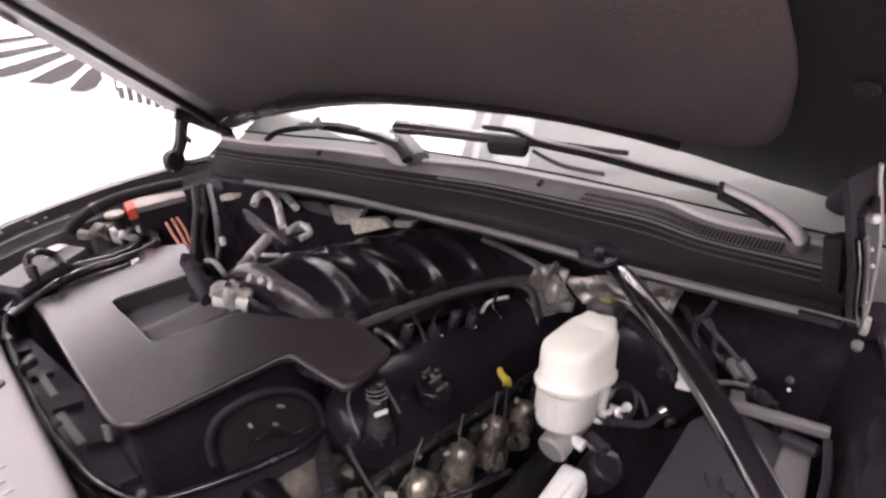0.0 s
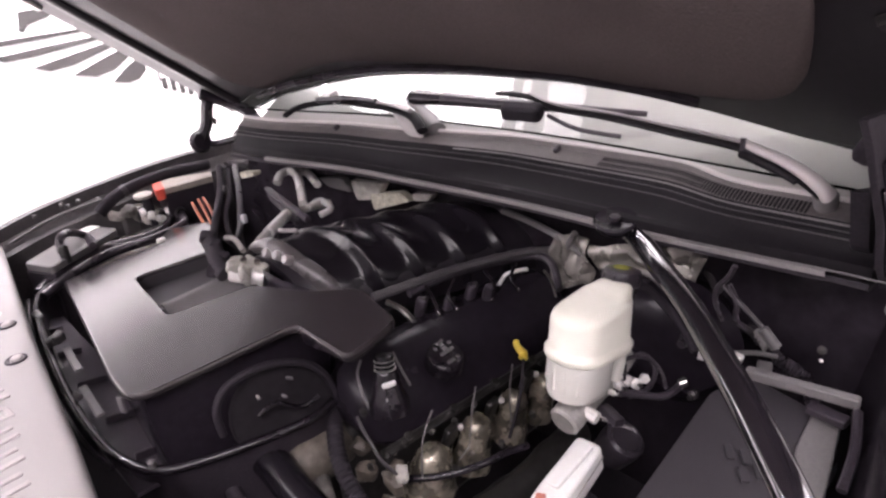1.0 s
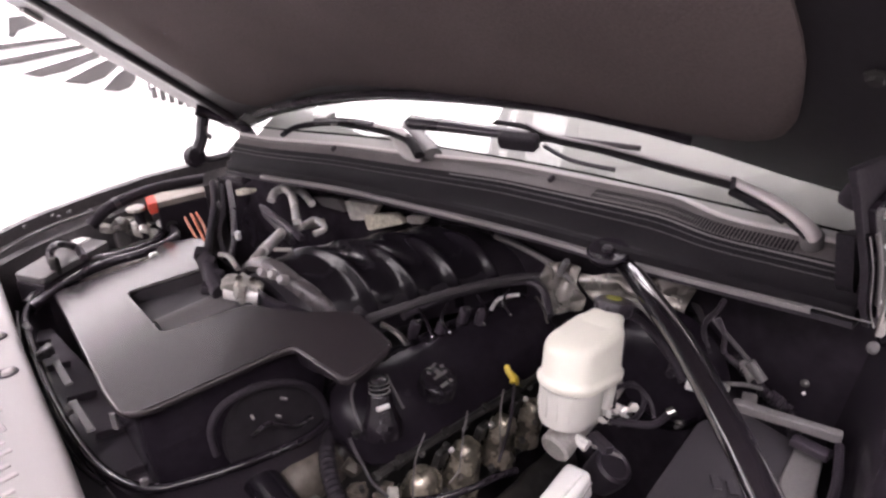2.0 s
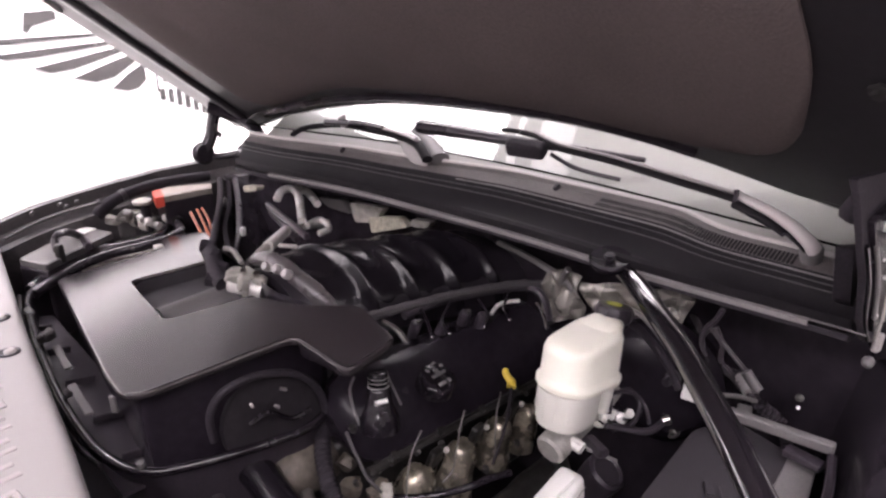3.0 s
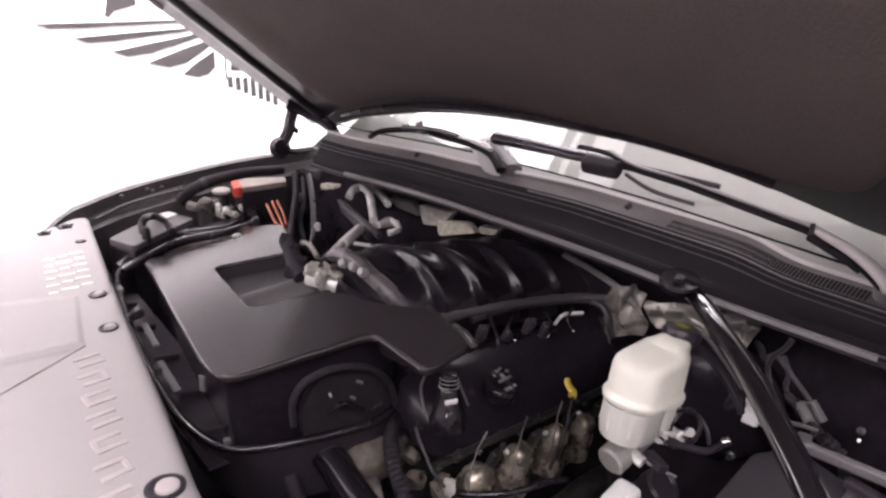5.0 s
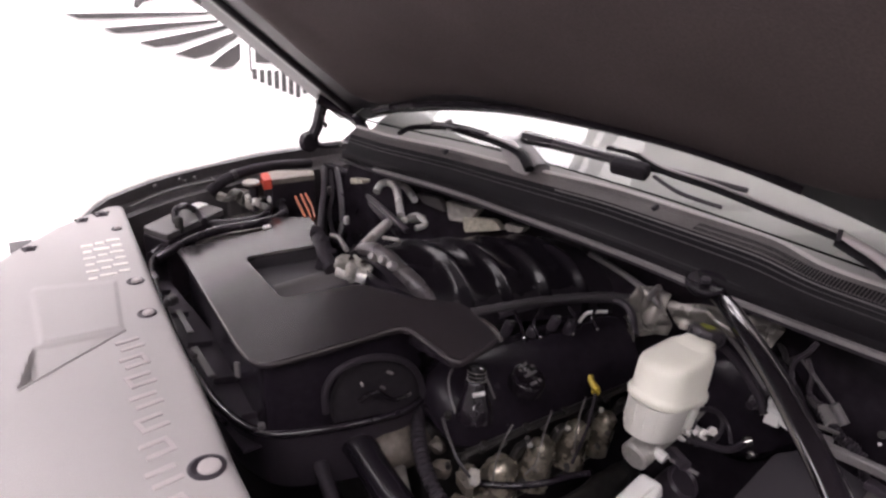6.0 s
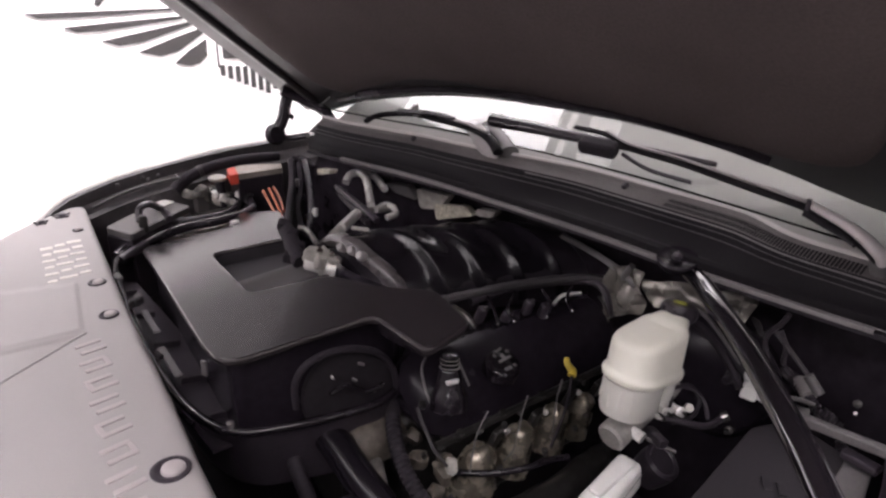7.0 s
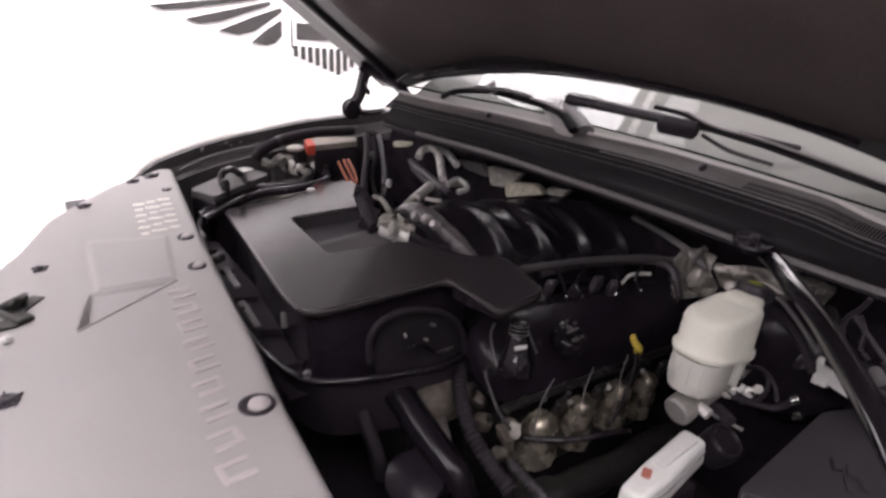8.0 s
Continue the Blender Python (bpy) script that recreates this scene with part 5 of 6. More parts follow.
    part("drum", lathe(((0.04, 0.0), (0.08, 0.008), (0.106, 0.03), (0.112, 0.06), (0.118, 0.068), (0.112, 0.076), (0.10, 0.11), (0.05, 0.12)), (-0.005, -0.410, 1.00), (1, 0, 0), 36), VALVE, bo)
    part("check_valve", lathe(((0.012, 0), (0.012, 0.012), (0.007, 0.016), (0.007, 0.03), (0.0005, 0.03)), (-0.012, -0.47, 1.06), (-1, 0, 0), 12), BLACK, bo)
    for dy, dz in ((0.06, 0.05), (-0.06, -0.05)):
        part("stud", lathe(((0.008, 0), (0.008, 0.01), (0.004, 0.011), (0.004, 0.02)), (-0.012, -0.425 + dy, 1.01 + dz), (-1, 0, 0), 8), CHROME, bo)


brake_unit()


def module_box():
    """The pale module below the brake cylinder."""
    m = thing("white_control_module", (-0.281, -0.431, 0.900), "white plastic control module with a red tab", "control module")
    a = [(-0.212, -0.400, 0.957), (-0.206, -0.442, 0.955), (-0.330, -0.466, 0.950), (-0.392, -0.468, 0.944), (-0.402, -0.432, 0.946), (-0.330, -0.418, 0.953)]
    part("case", prism(rounded(a, 0.012), 0.05, taper=0.08), LABEL, m, bevel=0.010, segments=4)
    part("rim", prism(rounded([(-0.221, -0.411, 0.960), (-0.221, -0.437, 0.960), (-0.321, -0.447, 0.958), (-0.325, -0.424, 0.958)], 0.006), 0.008), LABEL, m, bevel=0.003)
    part("seam", tube([(x, y, z - 0.022) for x, y, z in rounded([(-0.206, -0.442, 0.955), (-0.330, -0.4675, 0.950), (-0.394, -0.470, 0.946)], 0.01)], 0.002, 6), PALE, m)
    part("red_tab", box((-0.352, -0.440, 0.954), (0.020, 0.014, 0.005), (0, 0, 30)), FADED_RED, m, bevel=0.002)
    part("bracket", box((-0.29, -0.44, 0.84), (0.08, 0.05, 0.12)), BLACK, m, bevel=0.004)
    d = thing("power_steering_cap", (-0.105, -0.425, 0.880), "round black ribbed cap beside the white module", "cap")
    part("cap", lathe(((0.030, -0.03), (0.034, 0.0), (0.034, 0.018), (0.028, 0.022), (0.024, 0.018), (0.0005, 0.018)), (-0.133, -0.424, 0.900), (0.1, -0.5, 0.8), 22), BLACK, d)


module_box()


# ---- driver side ----
def strut_brace():
    s = thing("support_brace", (0.0, -0.34, 1.17), "black glossy tubular brace from cowl to fender", "brace")
    path = ((-0.001, -0.329, 1.215), (-0.016, -0.368, 1.213), (-0.096, -0.464, 1.208), (-0.177, -0.556, 1.203), (-0.280, -0.656, 1.200), (-0.345, -0.718, 1.194), (-0.400, -0.775, 1.172), (-0.430, -0.806, 1.120))
    part("bar", tube(path, 0.0175, 18, 8, flat=0.92), BRACE, s)
    part("end_plate", prism(rounded(((-0.440, -0.795, 1.126), (-0.410, -0.815, 1.126), (-0.440, -0.850, 1.126), (-0.470, -0.830, 1.126)), 0.008), 0.006), GLOSS, s, bevel=0.002)
    part("mount_cup", lathe(((0.030, -0.012), (0.034, -0.008), (0.036, 0.002), (0.033, 0.006), (0.022, 0.003), (0.0005, 0.002)), (-0.026, -0.340, 1.232), (-0.2, -0.1, 1), 22), VALVE, s, "round black rubber mount")
    part("bolt", lathe(((0.009, 0), (0.009, 0.006), (0.0005, 0.007)), (-0.028, -0.339, 1.236), (-0.2, -0.1, 1), 6), BLACK, s)


strut_brace()


def fuse_box():
    f = thing("fuse_box", (-0.18, -0.63, 0.9), "flat dark grey underhood fuse box lid with raised lettering", "fuse box")
    lid = [(-0.363, -0.581, 1.040), (-0.096, -0.548, 1.040), (-0.027, -0.579, 1.040), (-0.048, -0.665, 1.040), (-0.061, -0.704, 1.040), (-0.267, -0.749, 1.040)]
    part("lid", prism(rounded(lid, 0.012), 0.03), LID, f, bevel=0.004)
    part("body", prism([(x, y, z - 0.03) for x, y, z in lid], 0.12, taper=-0.06), BLACK, f, bevel=0.006)
    part("side_cover", prism(rounded([(-0.056, -0.671, 1.045), (-0.063, -0.708, 1.045), (-0.245, -0.746, 1.045), (-0.248, -0.718, 1.045), (-0.143, -0.682, 1.045)], 0.008), 0.02), TRIM_GREY, f, bevel=0.003)
    part("edge_bar", box((-0.079, -0.658, 1.088), (0.015, 0.136, 0.015), (0, 0, 8.6)), TRIM_GREY, f, "pale grey latch bar", bevel=0.003)
    part("edge_rail", tube(((-0.077, -0.726, 1.080), (-0.141, -0.744, 1.070), (-0.192, -0.750, 1.050)), 0.006, 8), BLACK, f)
    part("latch", box((-0.077, -0.694, 1.060), (0.02, 0.05, 0.012), (0, 0, -6)), BLACK, f, bevel=0.003)
    for i in range(4):
        q = ((-0.204, -0.626, 1.044), (-0.200, -0.645, 1.044), (-0.230, -0.656, 1.044), (-0.213, -0.668, 1.044))[i]
        part("raised_bar", box(q, (0.026, 0.010, 0.003), (0, 0, 35)), LID, f, bevel=0.001)


fuse_box()


def driver_side_clutter():
    c = thing("white_connector", (0.0, -0.510, 1.030), "small white plastic connector beside the brace", "connector")
    part("body", box((-0.006, -0.520, 1.046), (0.018, 0.060, 0.022), (12, 10, 8)), LABEL, c, bevel=0.003)
    part("latch_tab", box((-0.012, -0.500, 1.044), (0.016, 0.024, 0.028), (0, 25, 10)), LABEL, c, bevel=0.002)
    part("tail", tube(((-0.004, -0.492, 1.054), (0.000, -0.486, 1.062), (0.006, -0.484, 1.066)), 0.0060, 8), LABEL, c)
    w = thing("wiring_harness", (0.140, -0.515, 1.000), "bundle of black wires with grey taped joints", "wiring")
    part("cable", tube(((0.122, -0.451, 1.030), (0.132, -0.496, 1.030), (0.089, -0.543, 1.030), (0.068, -0.583, 1.020), (0.074, -0.617, 1.000), (0.054, -0.640, 0.970)), 0.010, 12, 14, corrugate=0.16), RUBBER, w)
    part("joint", tube(((0.103, -0.532, 1.035), (0.076, -0.562, 1.030)), 0.0125, 12), PALE, w, "pale grey taped joint")
    part("cable", tube(((0.142, -0.393, 1.120), (0.107, -0.445, 1.100), (0.087, -0.457, 1.080), (0.100, -0.480, 1.050), (0.095, -0.536, 1.030)), 0.006, 8), LOOM, w)
    part("cable", tube(((0.147, -0.463, 1.100), (0.101, -0.457, 1.090), (0.078, -0.462, 1.070)), 0.006, 8), LOOM, w)
    part("cable", tube(((0.019, -0.533, 1.040), (0.037, -0.556, 1.040), (0.060, -0.577, 1.030)), 0.004, 8), TRIM_GREY, w)
    part("rod", tube(((-0.050, -0.532, 1.186), (-0.050, -0.562, 1.163), (-0.050, -0.596, 1.135)), 0.0035, 8), LOOM, w)
    part("cable", tube(((-0.050, -0.535, 1.130), (-0.050, -0.522, 1.159), (-0.050, -0.525, 1.182), (-0.050, -0.538, 1.201), (-0.050, -0.546, 1.221)), 0.004, 8), RUBBER, w)
    part("cable", tube(((-0.050, -0.540, 1.190), (-0.050, -0.553, 1.165), (-0.050, -0.554, 1.141), (-0.050, -0.570, 1.128)), 0.004, 8), RUBBER, w)
    part("taped_end", tube(((-0.060, -0.595, 1.144), (-0.060, -0.616, 1.122)), 0.008, 10), TRIM_MID, w, "grey taped cable end")
    part("plug", box((0.014, -0.577, 1.030), (0.03, 0.022, 0.016), (0, 0, 20)), TRIM_GREY, w, bevel=0.003)
    g = thing("horn", (0.162, -0.550, 0.980), "round dark horn behind the wiring", "horn")
    part("disc", lathe(((0.02, -0.015), (0.05, -0.01), (0.055, 0.0), (0.05, 0.008), (0.02, 0.012)), (0.163, -0.549, 0.985), (-0.6, -0.4, 0.6), 22), STEEL_DARK, g)
    b = thing("firewall_studs", (0.105, -0.627, 1.030), "bright studs on the dark firewall", "stud")
    part("stud", lathe(((0.0032, 0), (0.0032, 0.004), (0.0015, 0.005)), (0.098, -0.628, 1.025), (-0.8, -0.2, 0.5), 10), BRIGHT, b)
    part("stud", lathe(((0.007, 0), (0.007, 0.003), (0.003, 0.005)), (0.098, -0.627, 1.043), (-0.8, -0.2, 0.5), 10), STEEL_DARK, b)
    v = thing("vacuum_hose", (0.0, -0.4, 1.1), "black vacuum hose curving over the booster", "hose")
    part("hose", tube(((-0.044, -0.373, 1.140), (-0.027, -0.401, 1.130), (-0.052, -0.453, 1.120), (-0.064, -0.487, 1.100), (-0.074, -0.509, 1.080)), 0.0065, 10), MATT, v)
    part("hose", tube(((-0.024, -0.348, 1.150), (-0.018, -0.393, 1.150), (-0.032, -0.433, 1.140), (-0.068, -0.499, 1.120)), 0.0035, 8), TRIM_GREY, v)
    h = thing("heat_shield_foil", (0.09, -0.2, 1.0), "crinkled silver heat insulation on the firewall", "insulation")
    for p, q, u, v in (((0.080, -0.127, 1.124), (0.080, -0.218, 1.132), (0.070, -0.228, 1.043), (0.070, -0.137, 1.005)), ((0.090, -0.216, 1.121), (0.100, -0.437, 1.165), (0.090, -0.429, 1.111), (0.080, -0.226, 1.068))):
        p, q, u, v = Vector(p), Vector(q), Vector(u), Vector(v)
        rows = []
        for i in range(15):
            row = []
            for j in range(19):
                f, g = i / 14, j / 18
                w = (p * (1 - g) + q * g) * (1 - f) + (v * (1 - g) + u * g) * f
                k = w * 22
                fold = abs(noise.noise(k)) * 0.030 + noise.noise(k * 2.3) * 0.010
                row.append(w + Vector((-fold, 0.014 * noise.noise(k * 0.7 + Vector((5, 0, 0))), 0.014 * noise.noise(k * 0.8))))
            rows.append(row)
        part("foil", slab(rows, (0.002, 0, 0)), FOIL, h)
    r = thing("relay_lever", (0.060, -0.187, 1.140), "grey lever bracket on the firewall", "bracket")
    part("lever", tube(((0.070, -0.170, 1.106), (0.060, -0.196, 1.146)), 0.007, 8), TRIM_GREY, r)


driver_side_clutter()


# ---- passenger side ----
def passenger_side():
    j = thing("jump_terminal_box", (-0.140, 1.137, 1.050), "black terminal box with a dusty red and beige cover", "terminal box")
    top = [(-0.269, 1.021, 1.120), (-0.226, 1.038, 1.120), (-0.115, 0.986, 1.120), (-0.135, 0.936, 1.120), (-0.275, 0.944, 1.120)]
    cover = part("cover", prism(rounded(top, 0.006), 0.018), BEIGE, j, "dusty beige cover", bevel=0.003)
    part("red_end", prism(rounded([(-0.281, 1.009, 1.123), (-0.253, 1.020, 1.123), (-0.274, 0.938, 1.123), (-0.295, 0.952, 1.118)], 0.004), 0.03), RED, cover, "red plastic end", bevel=0.002)
    part("case", prism([(x, y, z - 0.018) for x, y, z in top], 0.12), BLACK, j, bevel=0.004)
    y = thing("washer_filler_cap", (-0.322, 0.985, 1.030), "dusty beige reservoir cap", "cap")
    part("cap", lathe(((0.024, -0.007), (0.026, -0.004), (0.026, 0.002), (0.021, 0.005), (0.0005, 0.006)), (-0.318, 0.990, 1.106), (0, 0, 1), 18), DUSTY_PALE, y)
    part("cap_neck", lathe(((0.014, -0.07), (0.014, 0.0), (0.012, 0.018), (0.0005, 0.019)), (-0.310, 0.996, 1.082), (0, 0, 1), 16), MATT, y)
    n = thing("receiver_can", (-0.279, 1.174, 1.000), "dusty cast aluminium receiver beside the battery", "canister")
    part("can", tube(((-0.337, 1.153, 1.045), (-0.322, 1.081, 1.040), (-0.300, 0.988, 1.030)), 0.029, 16, r_end=0.024), DUSTY_PALE, n)
    for q, size, turn, mat in (((-0.352, 1.045, 1.056), (0.050, 0.034, 0.026), 30, DUSTY_CAST), ((-0.322, 1.000, 1.056), (0.030, 0.024, 0.020), 10, BRIGHT), ((-0.318, 0.965, 1.050), (0.018, 0.020, 0.022), 60, BRIGHT), ((-0.268, 0.962, 1.054), (0.022, 0.020, 0.020), 25, BRIGHT), ((-0.382, 1.062, 1.048), (0.030, 0.040, 0.024), 70, DUSTY_PALE)):
        part("can_boss", lump(q, size, turn), mat, n)
    part("band", tube(((-0.310, 1.043, 1.036), (-0.308, 1.020, 1.035)), 0.028, 14), STEEL_DARK, n)
    part("nozzle", tube(((-0.300, 1.001, 1.030), (-0.292, 0.955, 1.035)), 0.010, 10), BRIGHT, n)
    part("nozzle", tube(((-0.256, 1.002, 1.045), (-0.254, 0.949, 1.045)), 0.010, 10), BRIGHT, n)
    q = thing("battery_tray", (-0.402, 1.022, 0.980), "dusty grey tray under the hoses", "tray")
    part("tray", prism(rounded(((-0.379, 1.133, 0.985), (-0.233, 1.054, 0.985), (-0.311, 0.916, 0.985), (-0.549, 0.902, 0.985), (-0.576, 0.968, 0.985)), 0.02), 0.02), DUSTY_CAST, q, bevel=0.003)
    part("leg", box((-0.30, 0.98, 0.77), (0.05, 0.05, 0.39)), BLACK, q)
    b = thing("battery_box", (-0.50, 1.05, 0.9), "dusty black battery box with a short handle hose", "battery")
    lid = [(-0.652, 0.939, 1.040), (-0.456, 1.092, 1.040), (-0.408, 0.981, 1.040), (-0.612, 0.845, 1.040)]
    part("lid", prism(rounded(lid, 0.015), 0.02), TRIM_GREY, b, bevel=0.004)
    part("case", prism([(x, y_, z - 0.02) for x, y_, z in lid], 0.18), BLACK, b, bevel=0.005)
    part("label", prism([(-0.502, 1.050, 1.043), (-0.454, 1.073, 1.043), (-0.437, 1.035, 1.043), (-0.487, 1.008, 1.043)], 0.002), LABEL, b, smooth=False)
    part("handle", tube(((-0.568, 0.916, 1.045), (-0.561, 0.936, 1.070), (-0.539, 0.924, 1.085), (-0.486, 1.000, 1.040), (-0.504, 0.874, 1.050)), 0.010, 8), RUBBER, b)
    part("post", lathe(((0.012, -0.02), (0.012, 0.02), (0.008, 0.026), (0.0005, 0.026)), (-0.569, 0.884, 1.045), (0, 0, 1), 12), STEEL_DARK, b)
    h = thing("heater_hose", (-0.496, 0.924, 0.980), "pair of black coolant hoses with steel clamps", "hose", "heater hoses")
    part("hose", tube(((-0.658, 0.840, 0.990), (-0.590, 0.904, 1.000), (-0.485, 0.945, 1.010), (-0.399, 0.917, 1.015), (-0.327, 0.908, 1.020), (-0.270, 0.957, 1.030), (-0.279, 1.019, 1.035)), 0.013, 10), RUBBER, h)
    part("hose", tube(((-0.657, 0.808, 0.990), (-0.554, 0.878, 1.000), (-0.455, 0.896, 1.010), (-0.352, 0.867, 1.020), (-0.269, 0.880, 1.030), (-0.245, 0.950, 1.045)), 0.013, 10), RUBBER, h)
    part("clamp", tube(((-0.287, 1.010, 1.037), (-0.279, 0.989, 1.034)), 0.016, 10), STEEL_DARK, h)
    part("clamp", tube(((-0.246, 0.971, 1.045), (-0.248, 0.928, 1.041)), 0.016, 10), STEEL_DARK, h)
    p = thing("coolant_fitting", (-0.307, 1.103, 1.040), "dusty cast coolant outlet", "pipe fitting")
    part("outlet", tube(((-0.342, 1.125, 1.050), (-0.320, 1.066, 1.050), (-0.290, 1.021, 1.040)), 0.016, 12), DIRTY, p)
    part("base", box((-0.314, 1.119, 1.000), (0.14, 0.10, 0.08), (0, 0, 15)), TRIM_GREY, p, bevel=0.01)
    w = thing("orange_wires", (-0.243, 0.821, 1.050), "three orange insulated cables", "wiring")
    for a, c, d in (((-0.244, 0.844, 1.090), (-0.263, 0.763, 1.075), (-0.278, 0.689, 1.060)), ((-0.221, 0.855, 1.090), (-0.242, 0.772, 1.075), (-0.261, 0.699, 1.060)), ((-0.206, 0.857, 1.090), (-0.219, 0.793, 1.075), (-0.240, 0.730, 1.060))):
        part("wire", tube((a, c, d), 0.0040, 8), ORANGE, w)
    k = thing("intake_elbow_cable", (-0.363, 0.445, 1.100), "black cable bundle beside the throttle body", "cable")
    part("cable", tube(((-0.126, 0.893, 1.150), (-0.187, 0.770, 1.130), (-0.291, 0.588, 1.120), (-0.366, 0.450, 1.120)), 0.0095, 10), MATT, k)
    part("cable", tube(((-0.078, 0.900, 1.140), (-0.161, 0.723, 1.120), (-0.243, 0.566, 1.100), (-0.311, 0.457, 1.090)), 0.0075, 8), RUBBER, k)
    part("cable", tube(((-0.108, 0.884, 1.140), (-0.180, 0.738, 1.120), (-0.262, 0.601, 1.110), (-0.322, 0.456, 1.100)), 0.006, 8), MATT, k)
    part("elbow", tube(((-0.375, 0.441, 1.125), (-0.390, 0.390, 1.120), (-0.408, 0.339, 1.110), (-0.412, 0.303, 1.100)), 0.018, 12, corrugate=0.04), MATT, k, "black rubber elbow")
    for q, w in (((-0.377, 0.445, 1.135), (0.034, 0.030, 0.018)), ((-0.383, 0.395, 1.130), (0.026, 0.022, 0.020)), ((-0.394, 0.350, 1.118), (0.020, 0.030, 0.022)), ((-0.424, 0.335, 1.105), (0.028, 0.022, 0.020))):
        part("elbow_clip", box(q, w, (12, -8, 25 + 900 * w[0])), MATT, k, bevel=0.004)
    part("link", tube(((-0.336, 0.460, 1.115), (-0.320, 0.445, 1.110), (-0.330, 0.387, 1.100)), 0.006, 8), CAST, k)
    part("plug", box((-0.242, 0.546, 1.110), (0.012, 0.012, 0.022), (0, 0, 20)), LABEL, k, bevel=0.003)
    part("plug", box((-0.189, 0.738, 1.130), (0.010, 0.010, 0.024), (0, 0, 20)), TRIM_GREY, k, bevel=0.003)
    s = thing("conditioning_pipes", (-0.065, 0.594, 1.100), "bent bright aluminium air conditioning pipes", "pipe")
    part("pipe", tube(((-0.077, 0.666, 1.130), (-0.054, 0.680, 1.145), (-0.031, 0.668, 1.150), (-0.047, 0.605, 1.145), (-0.113, 0.485, 1.120)), 0.011, 10), BRIGHT, s)
    part("pipe", tube(((-0.023, 0.662, 1.150), (-0.006, 0.626, 1.145), (-0.031, 0.540, 1.135)), 0.010, 10), BRIGHT, s)
    part("pipe", tube(((-0.040, 0.483, 1.100), (-0.108, 0.473, 1.110), (-0.170, 0.452, 1.115), (-0.273, 0.367, 1.130), (-0.312, 0.344, 1.125)), 0.009, 10), CAST, s)
    part("fitting", tube(((-0.192, 0.427, 1.130), (-0.277, 0.361, 1.130)), 0.013, 10), BRIGHT, s)
    part("pipe", tube(((-0.115, 0.461, 1.115), (-0.067, 0.478, 1.115), (-0.070, 0.433, 1.105), (-0.103, 0.430, 1.100)), 0.008, 10), BRIGHT, s)
    part("pipe", tube(((-0.268, 0.328, 1.140), (-0.245, 0.296, 1.140)), 0.005, 8), CAST, s)
    part("hose", tube(((-0.128, 0.618, 1.120), (-0.162, 0.492, 1.120), (-0.193, 0.378, 1.120)), 0.008, 8), RUBBER, s)
    part("hose", tube(((-0.119, 0.647, 1.130), (-0.160, 0.468, 1.135), (-0.180, 0.356, 1.130)), 0.008, 8), RUBBER, s)
    f = thing("firewall_insulation", (0.06, 0.4, 1.0), "grey and olive insulation scraps along the firewall", "insulation")
    for pts, mat in ((((-0.005, 0.578, 1.140), (0.005, 0.481, 1.151), (0.012, 0.457, 1.116), (-0.000, 0.541, 1.119)), TRIM_GREY), (((0.020, 0.470, 1.144), (0.030, 0.339, 1.156), (0.030, 0.382, 1.107), (0.022, 0.452, 1.093)), DUSTY_PALE), (((0.025, 0.399, 1.119), (0.035, 0.288, 1.143), (0.040, 0.260, 1.123), (0.022, 0.384, 1.080)), INSULATION), (((0.035, 0.246, 1.148), (0.045, 0.182, 1.155), (0.045, 0.201, 1.133), (0.035, 0.242, 1.129)), DUSTY_PALE), (((-0.220, 0.566, 1.216), (-0.210, 0.511, 1.223), (-0.210, 0.518, 1.211), (-0.220, 0.563, 1.200)), INSULATION)):
        bm = bmesh.new()
        g = bm.faces.new([bm.verts.new(q) for q in rounded(pts, 0.01)])
        r = bmesh.ops.extrude_face_region(bm, geom=[g])
        bmesh.ops.translate(bm, vec=(0.02, 0, 0), verts=[q for q in r["geom"] if isinstance(q, bmesh.types.BMVert)])
        part("scrap", bm, mat, f, bevel=0.004)
    r = thing("wing_cable", (-0.513, 1.136, 1.060), "black cable clipped along the inner wing", "cable")
    part("cable", tube(((-0.655, 1.018, 1.072), (-0.580, 1.032, 1.092), (-0.500, 1.034, 1.106), (-0.410, 1.040, 1.112)), 0.0045, 8), TRIM_MID, r)
    v = thing("wing_sleeve", (-0.25, 1.060, 1.120), "thick black foam sleeve along the inner wing", "sleeve")
    part("sleeve", tube(((-0.425, 1.054, 1.072), (-0.372, 1.054, 1.106), (-0.290, 1.054, 1.126), (-0.190, 1.054, 1.130), (-0.090, 1.054, 1.124)), 0.017, 12, r_end=0.015), MATT, v)
    part("sleeve_band", tube(((-0.352, 1.054, 1.113), (-0.338, 1.054, 1.117)), 0.0185, 12), RUBBER, v)
    for q in ((-0.509, 1.050, 1.124), (-0.495, 1.050, 1.116), (-0.467, 1.050, 1.122), (-0.417, 1.050, 1.113), (-0.578, 1.050, 1.114)):
        part("clip", lathe(((0.004, -0.004), (0.006, 0.0), (0.005, 0.005), (0.0005, 0.006)), q, (0, 0, 1), 10), TRIM_MID, r)


passenger_side()


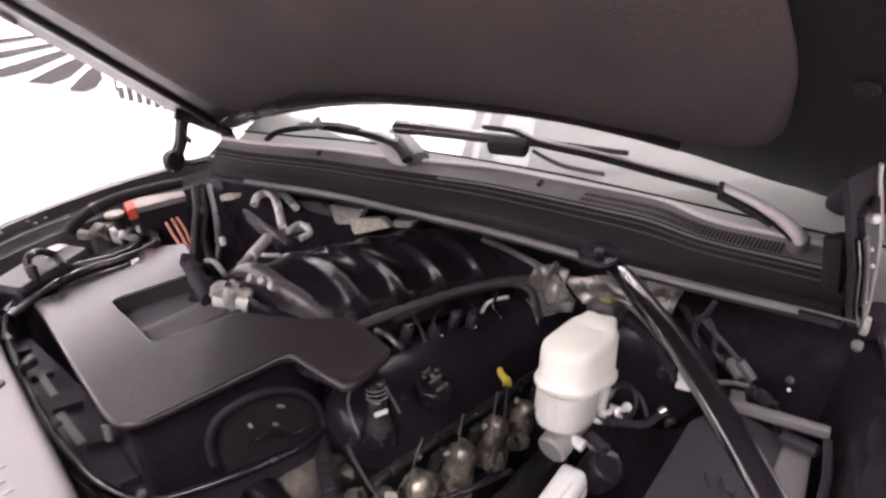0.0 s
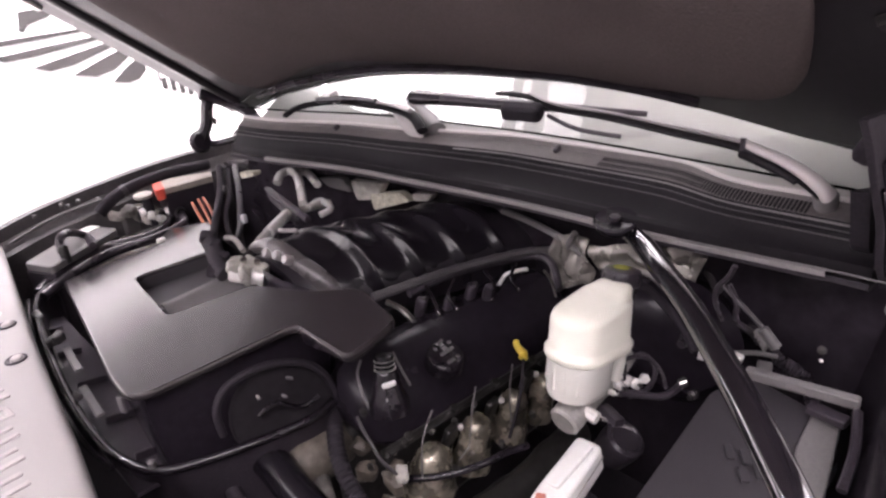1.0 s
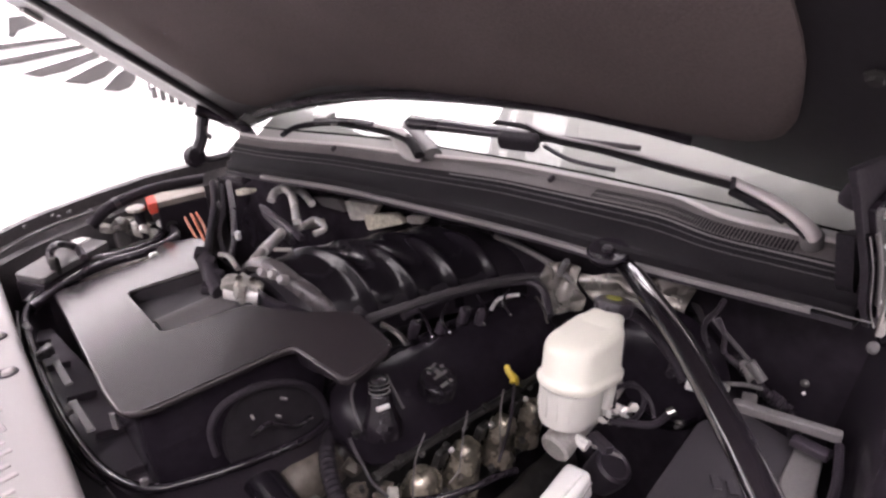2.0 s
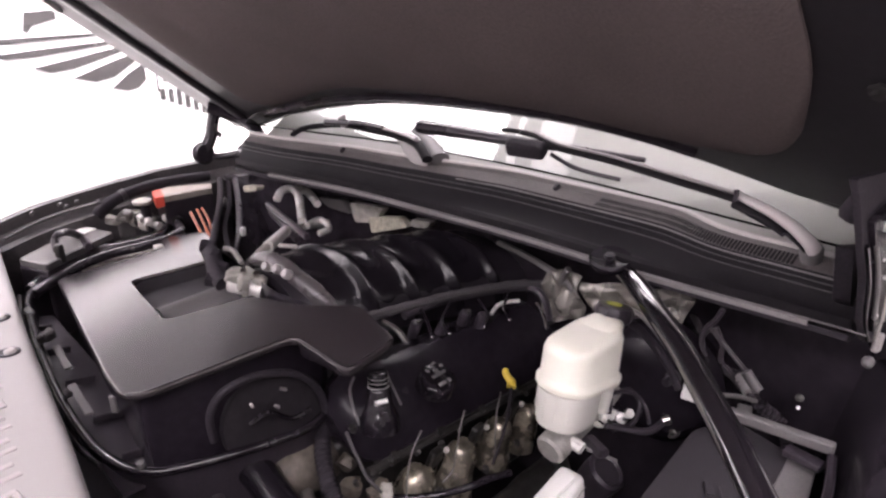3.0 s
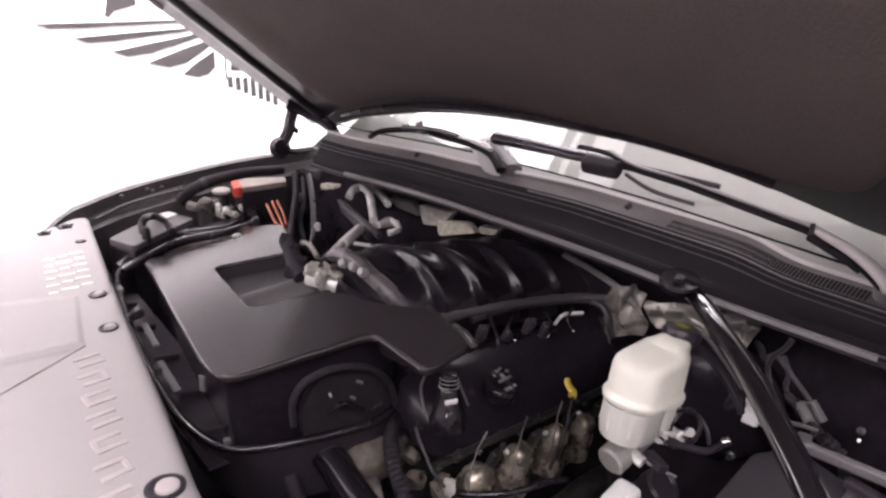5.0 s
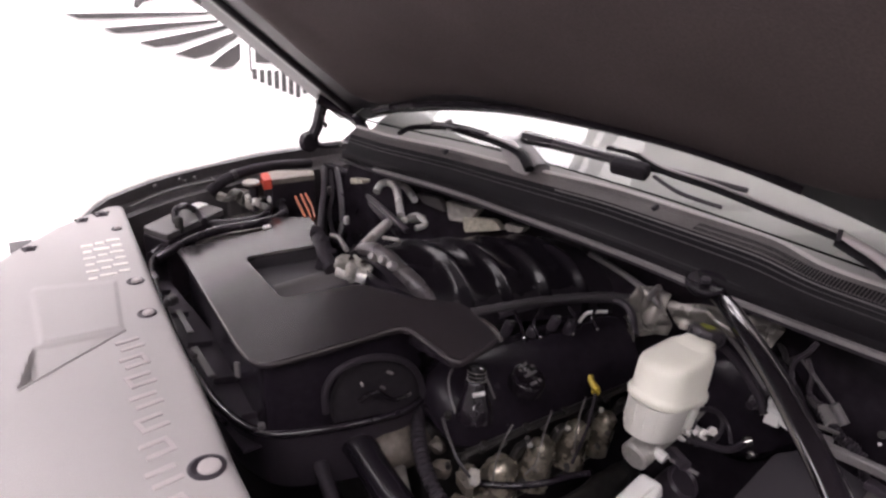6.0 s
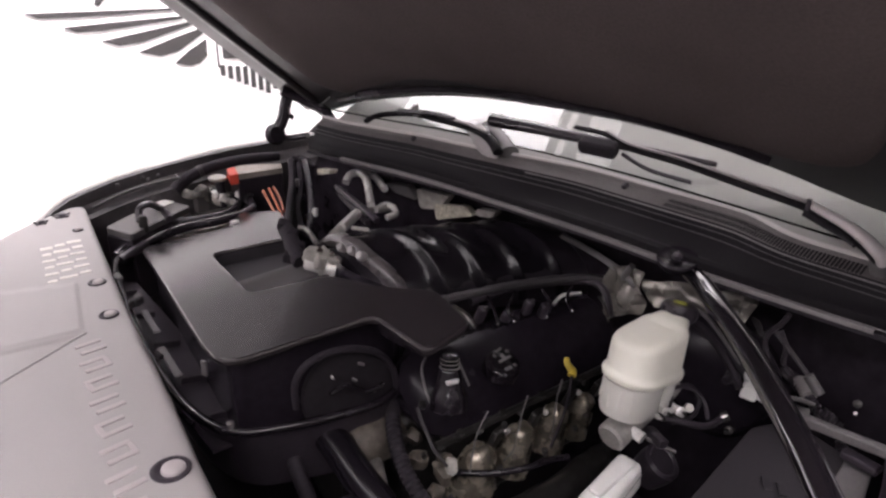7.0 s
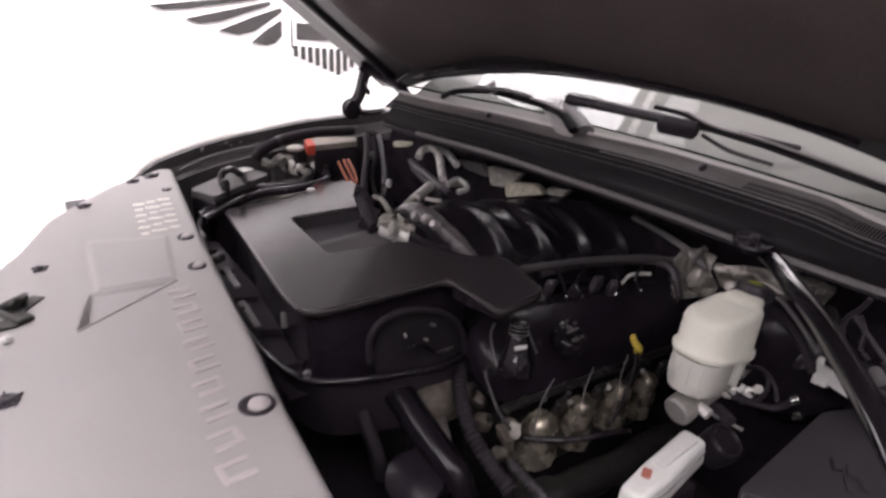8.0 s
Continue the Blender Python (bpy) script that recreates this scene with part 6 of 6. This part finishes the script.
# ---- wipers ----
def wipers():
    w = thing("wiper_arm", (0.065, -0.602, 1.300), "dark grey wiper arm with its blade, driver side", "wiper", "windshield wipers")
    arm = ((0.028, -0.621, 1.315), (0.043, -0.592, 1.325), (0.051, -0.551, 1.340), (0.069, -0.494, 1.350), (0.051, -0.397, 1.365), (0.054, -0.273, 1.375), (0.053, -0.164, 1.380), (0.072, -0.091, 1.390), (0.056, -0.021, 1.395))
    part("arm", tube(arm, 0.015, 10, r_end=0.007, flat=0.6), COWL, w)
    # pale strip gives the dark arm a lit top
    part("arm_lit_top", tube([Vector(q) + Vector((-0.004, 0.0, 0.009)) for q in arm[3:8]], 0.0042, 8, flat=0.6), PALE, w, "pale strip put on the arm as its lit top")
    part("arm_cover", tube(((0.050, -0.498, 1.362), (0.044, -0.527, 1.356), (0.036, -0.559, 1.350), (0.024, -0.594, 1.340), (0.018, -0.619, 1.326), (0.023, -0.626, 1.315)), 0.0075, 12, r_end=0.0125, flat=0.8), EMBOSS, w, "pale grey arm cover")
    # dark strip added below the cover as its shaded side
    part("arm_under_shade", tube(((0.042, -0.500, 1.350), (0.034, -0.529, 1.344), (0.026, -0.561, 1.336), (0.018, -0.585, 1.328)), 0.0075, 10, r_end=0.004), COWL, w, "dark strip put under the arm cover as its shade")
    part("pivot_cap", lathe(((0.014, -0.02), (0.016, 0.0), (0.013, 0.008), (0.0005, 0.010)), (0.035, -0.619, 1.310), (-0.4, 0, 0.9), 18), TRIM_GREY, w)
    part("blade", tube(((0.029, 0.195, 1.375), (0.037, 0.085, 1.378), (0.049, -0.055, 1.378), (0.081, -0.173, 1.375), (0.118, -0.303, 1.370)), 0.020, 10, r_end=0.006, flat=0.8), RUBBER, w)
    part("blade_clip", box((0.034, -0.100, 1.372), (0.03, 0.080, 0.030), (0, -25, 10)), MATT, w, bevel=0.008)
    part("washer_line", tube(((0.053, -0.145, 1.365), (0.032, -0.221, 1.355), (0.055, -0.295, 1.345)), 0.004, 6), BLACK, w)
    part("retainer", box((0.039, -0.502, 1.362), (0.005, 0.006, 0.022)), BLACK, w)
    part("screw", lathe(((0.004, 0), (0.004, 0.004), (0.001, 0.005)), (0.038, -0.519, 1.340), (-0.5, -0.4, 0.6), 8), CAST, w)
    p = thing("wiper_arm", (0.036, 0.189, 1.310), "grey wiper arm lying along the glass, passenger side", "wiper", "windshield wipers")
    part("arm", tube(((0.000, 0.143, 1.315), (0.026, 0.205, 1.335), (0.038, 0.292, 1.340), (0.021, 0.374, 1.345), (0.011, 0.473, 1.345), (-0.040, 0.547, 1.335), (-0.086, 0.540, 1.325)), 0.0125, 10, r_end=0.009, flat=0.7), COWL, p)
    # lit top of this arm, again as a pale strip
    part("arm_lit_top", tube(((0.020, 0.200, 1.347), (0.032, 0.292, 1.351), (0.015, 0.374, 1.355), (0.005, 0.460, 1.354)), 0.0060, 8, flat=0.6), PALE, p, "pale strip put on the arm as its lit top")
    part("head", tube(((0.104, 0.334, 1.335), (0.093, 0.288, 1.340), (0.082, 0.237, 1.335), (0.056, 0.177, 1.320), (0.039, 0.144, 1.310)), 0.017, 12, r_end=0.021, flat=0.7), TRIM_GREY, p, "grey wiper arm head")
    part("pivot_cover", tube(((0.075, 0.287, 1.325), (0.042, 0.235, 1.315), (0.037, 0.202, 1.300), (0.043, 0.175, 1.295)), 0.026, 14, r_end=0.020, flat=0.8), PALE, p, "pale grey pivot cover")
    part("blade", tube(((-0.044, 0.459, 1.360), (0.004, 0.391, 1.360), (0.025, 0.324, 1.355)), 0.007, 8), RUBBER, p)
    part("blade_clip", box((-0.012, 0.429, 1.362), (0.02, 0.010, 0.030), (0, -20, 0)), PALE, p, "pale blade clip", bevel=0.003)


wipers()
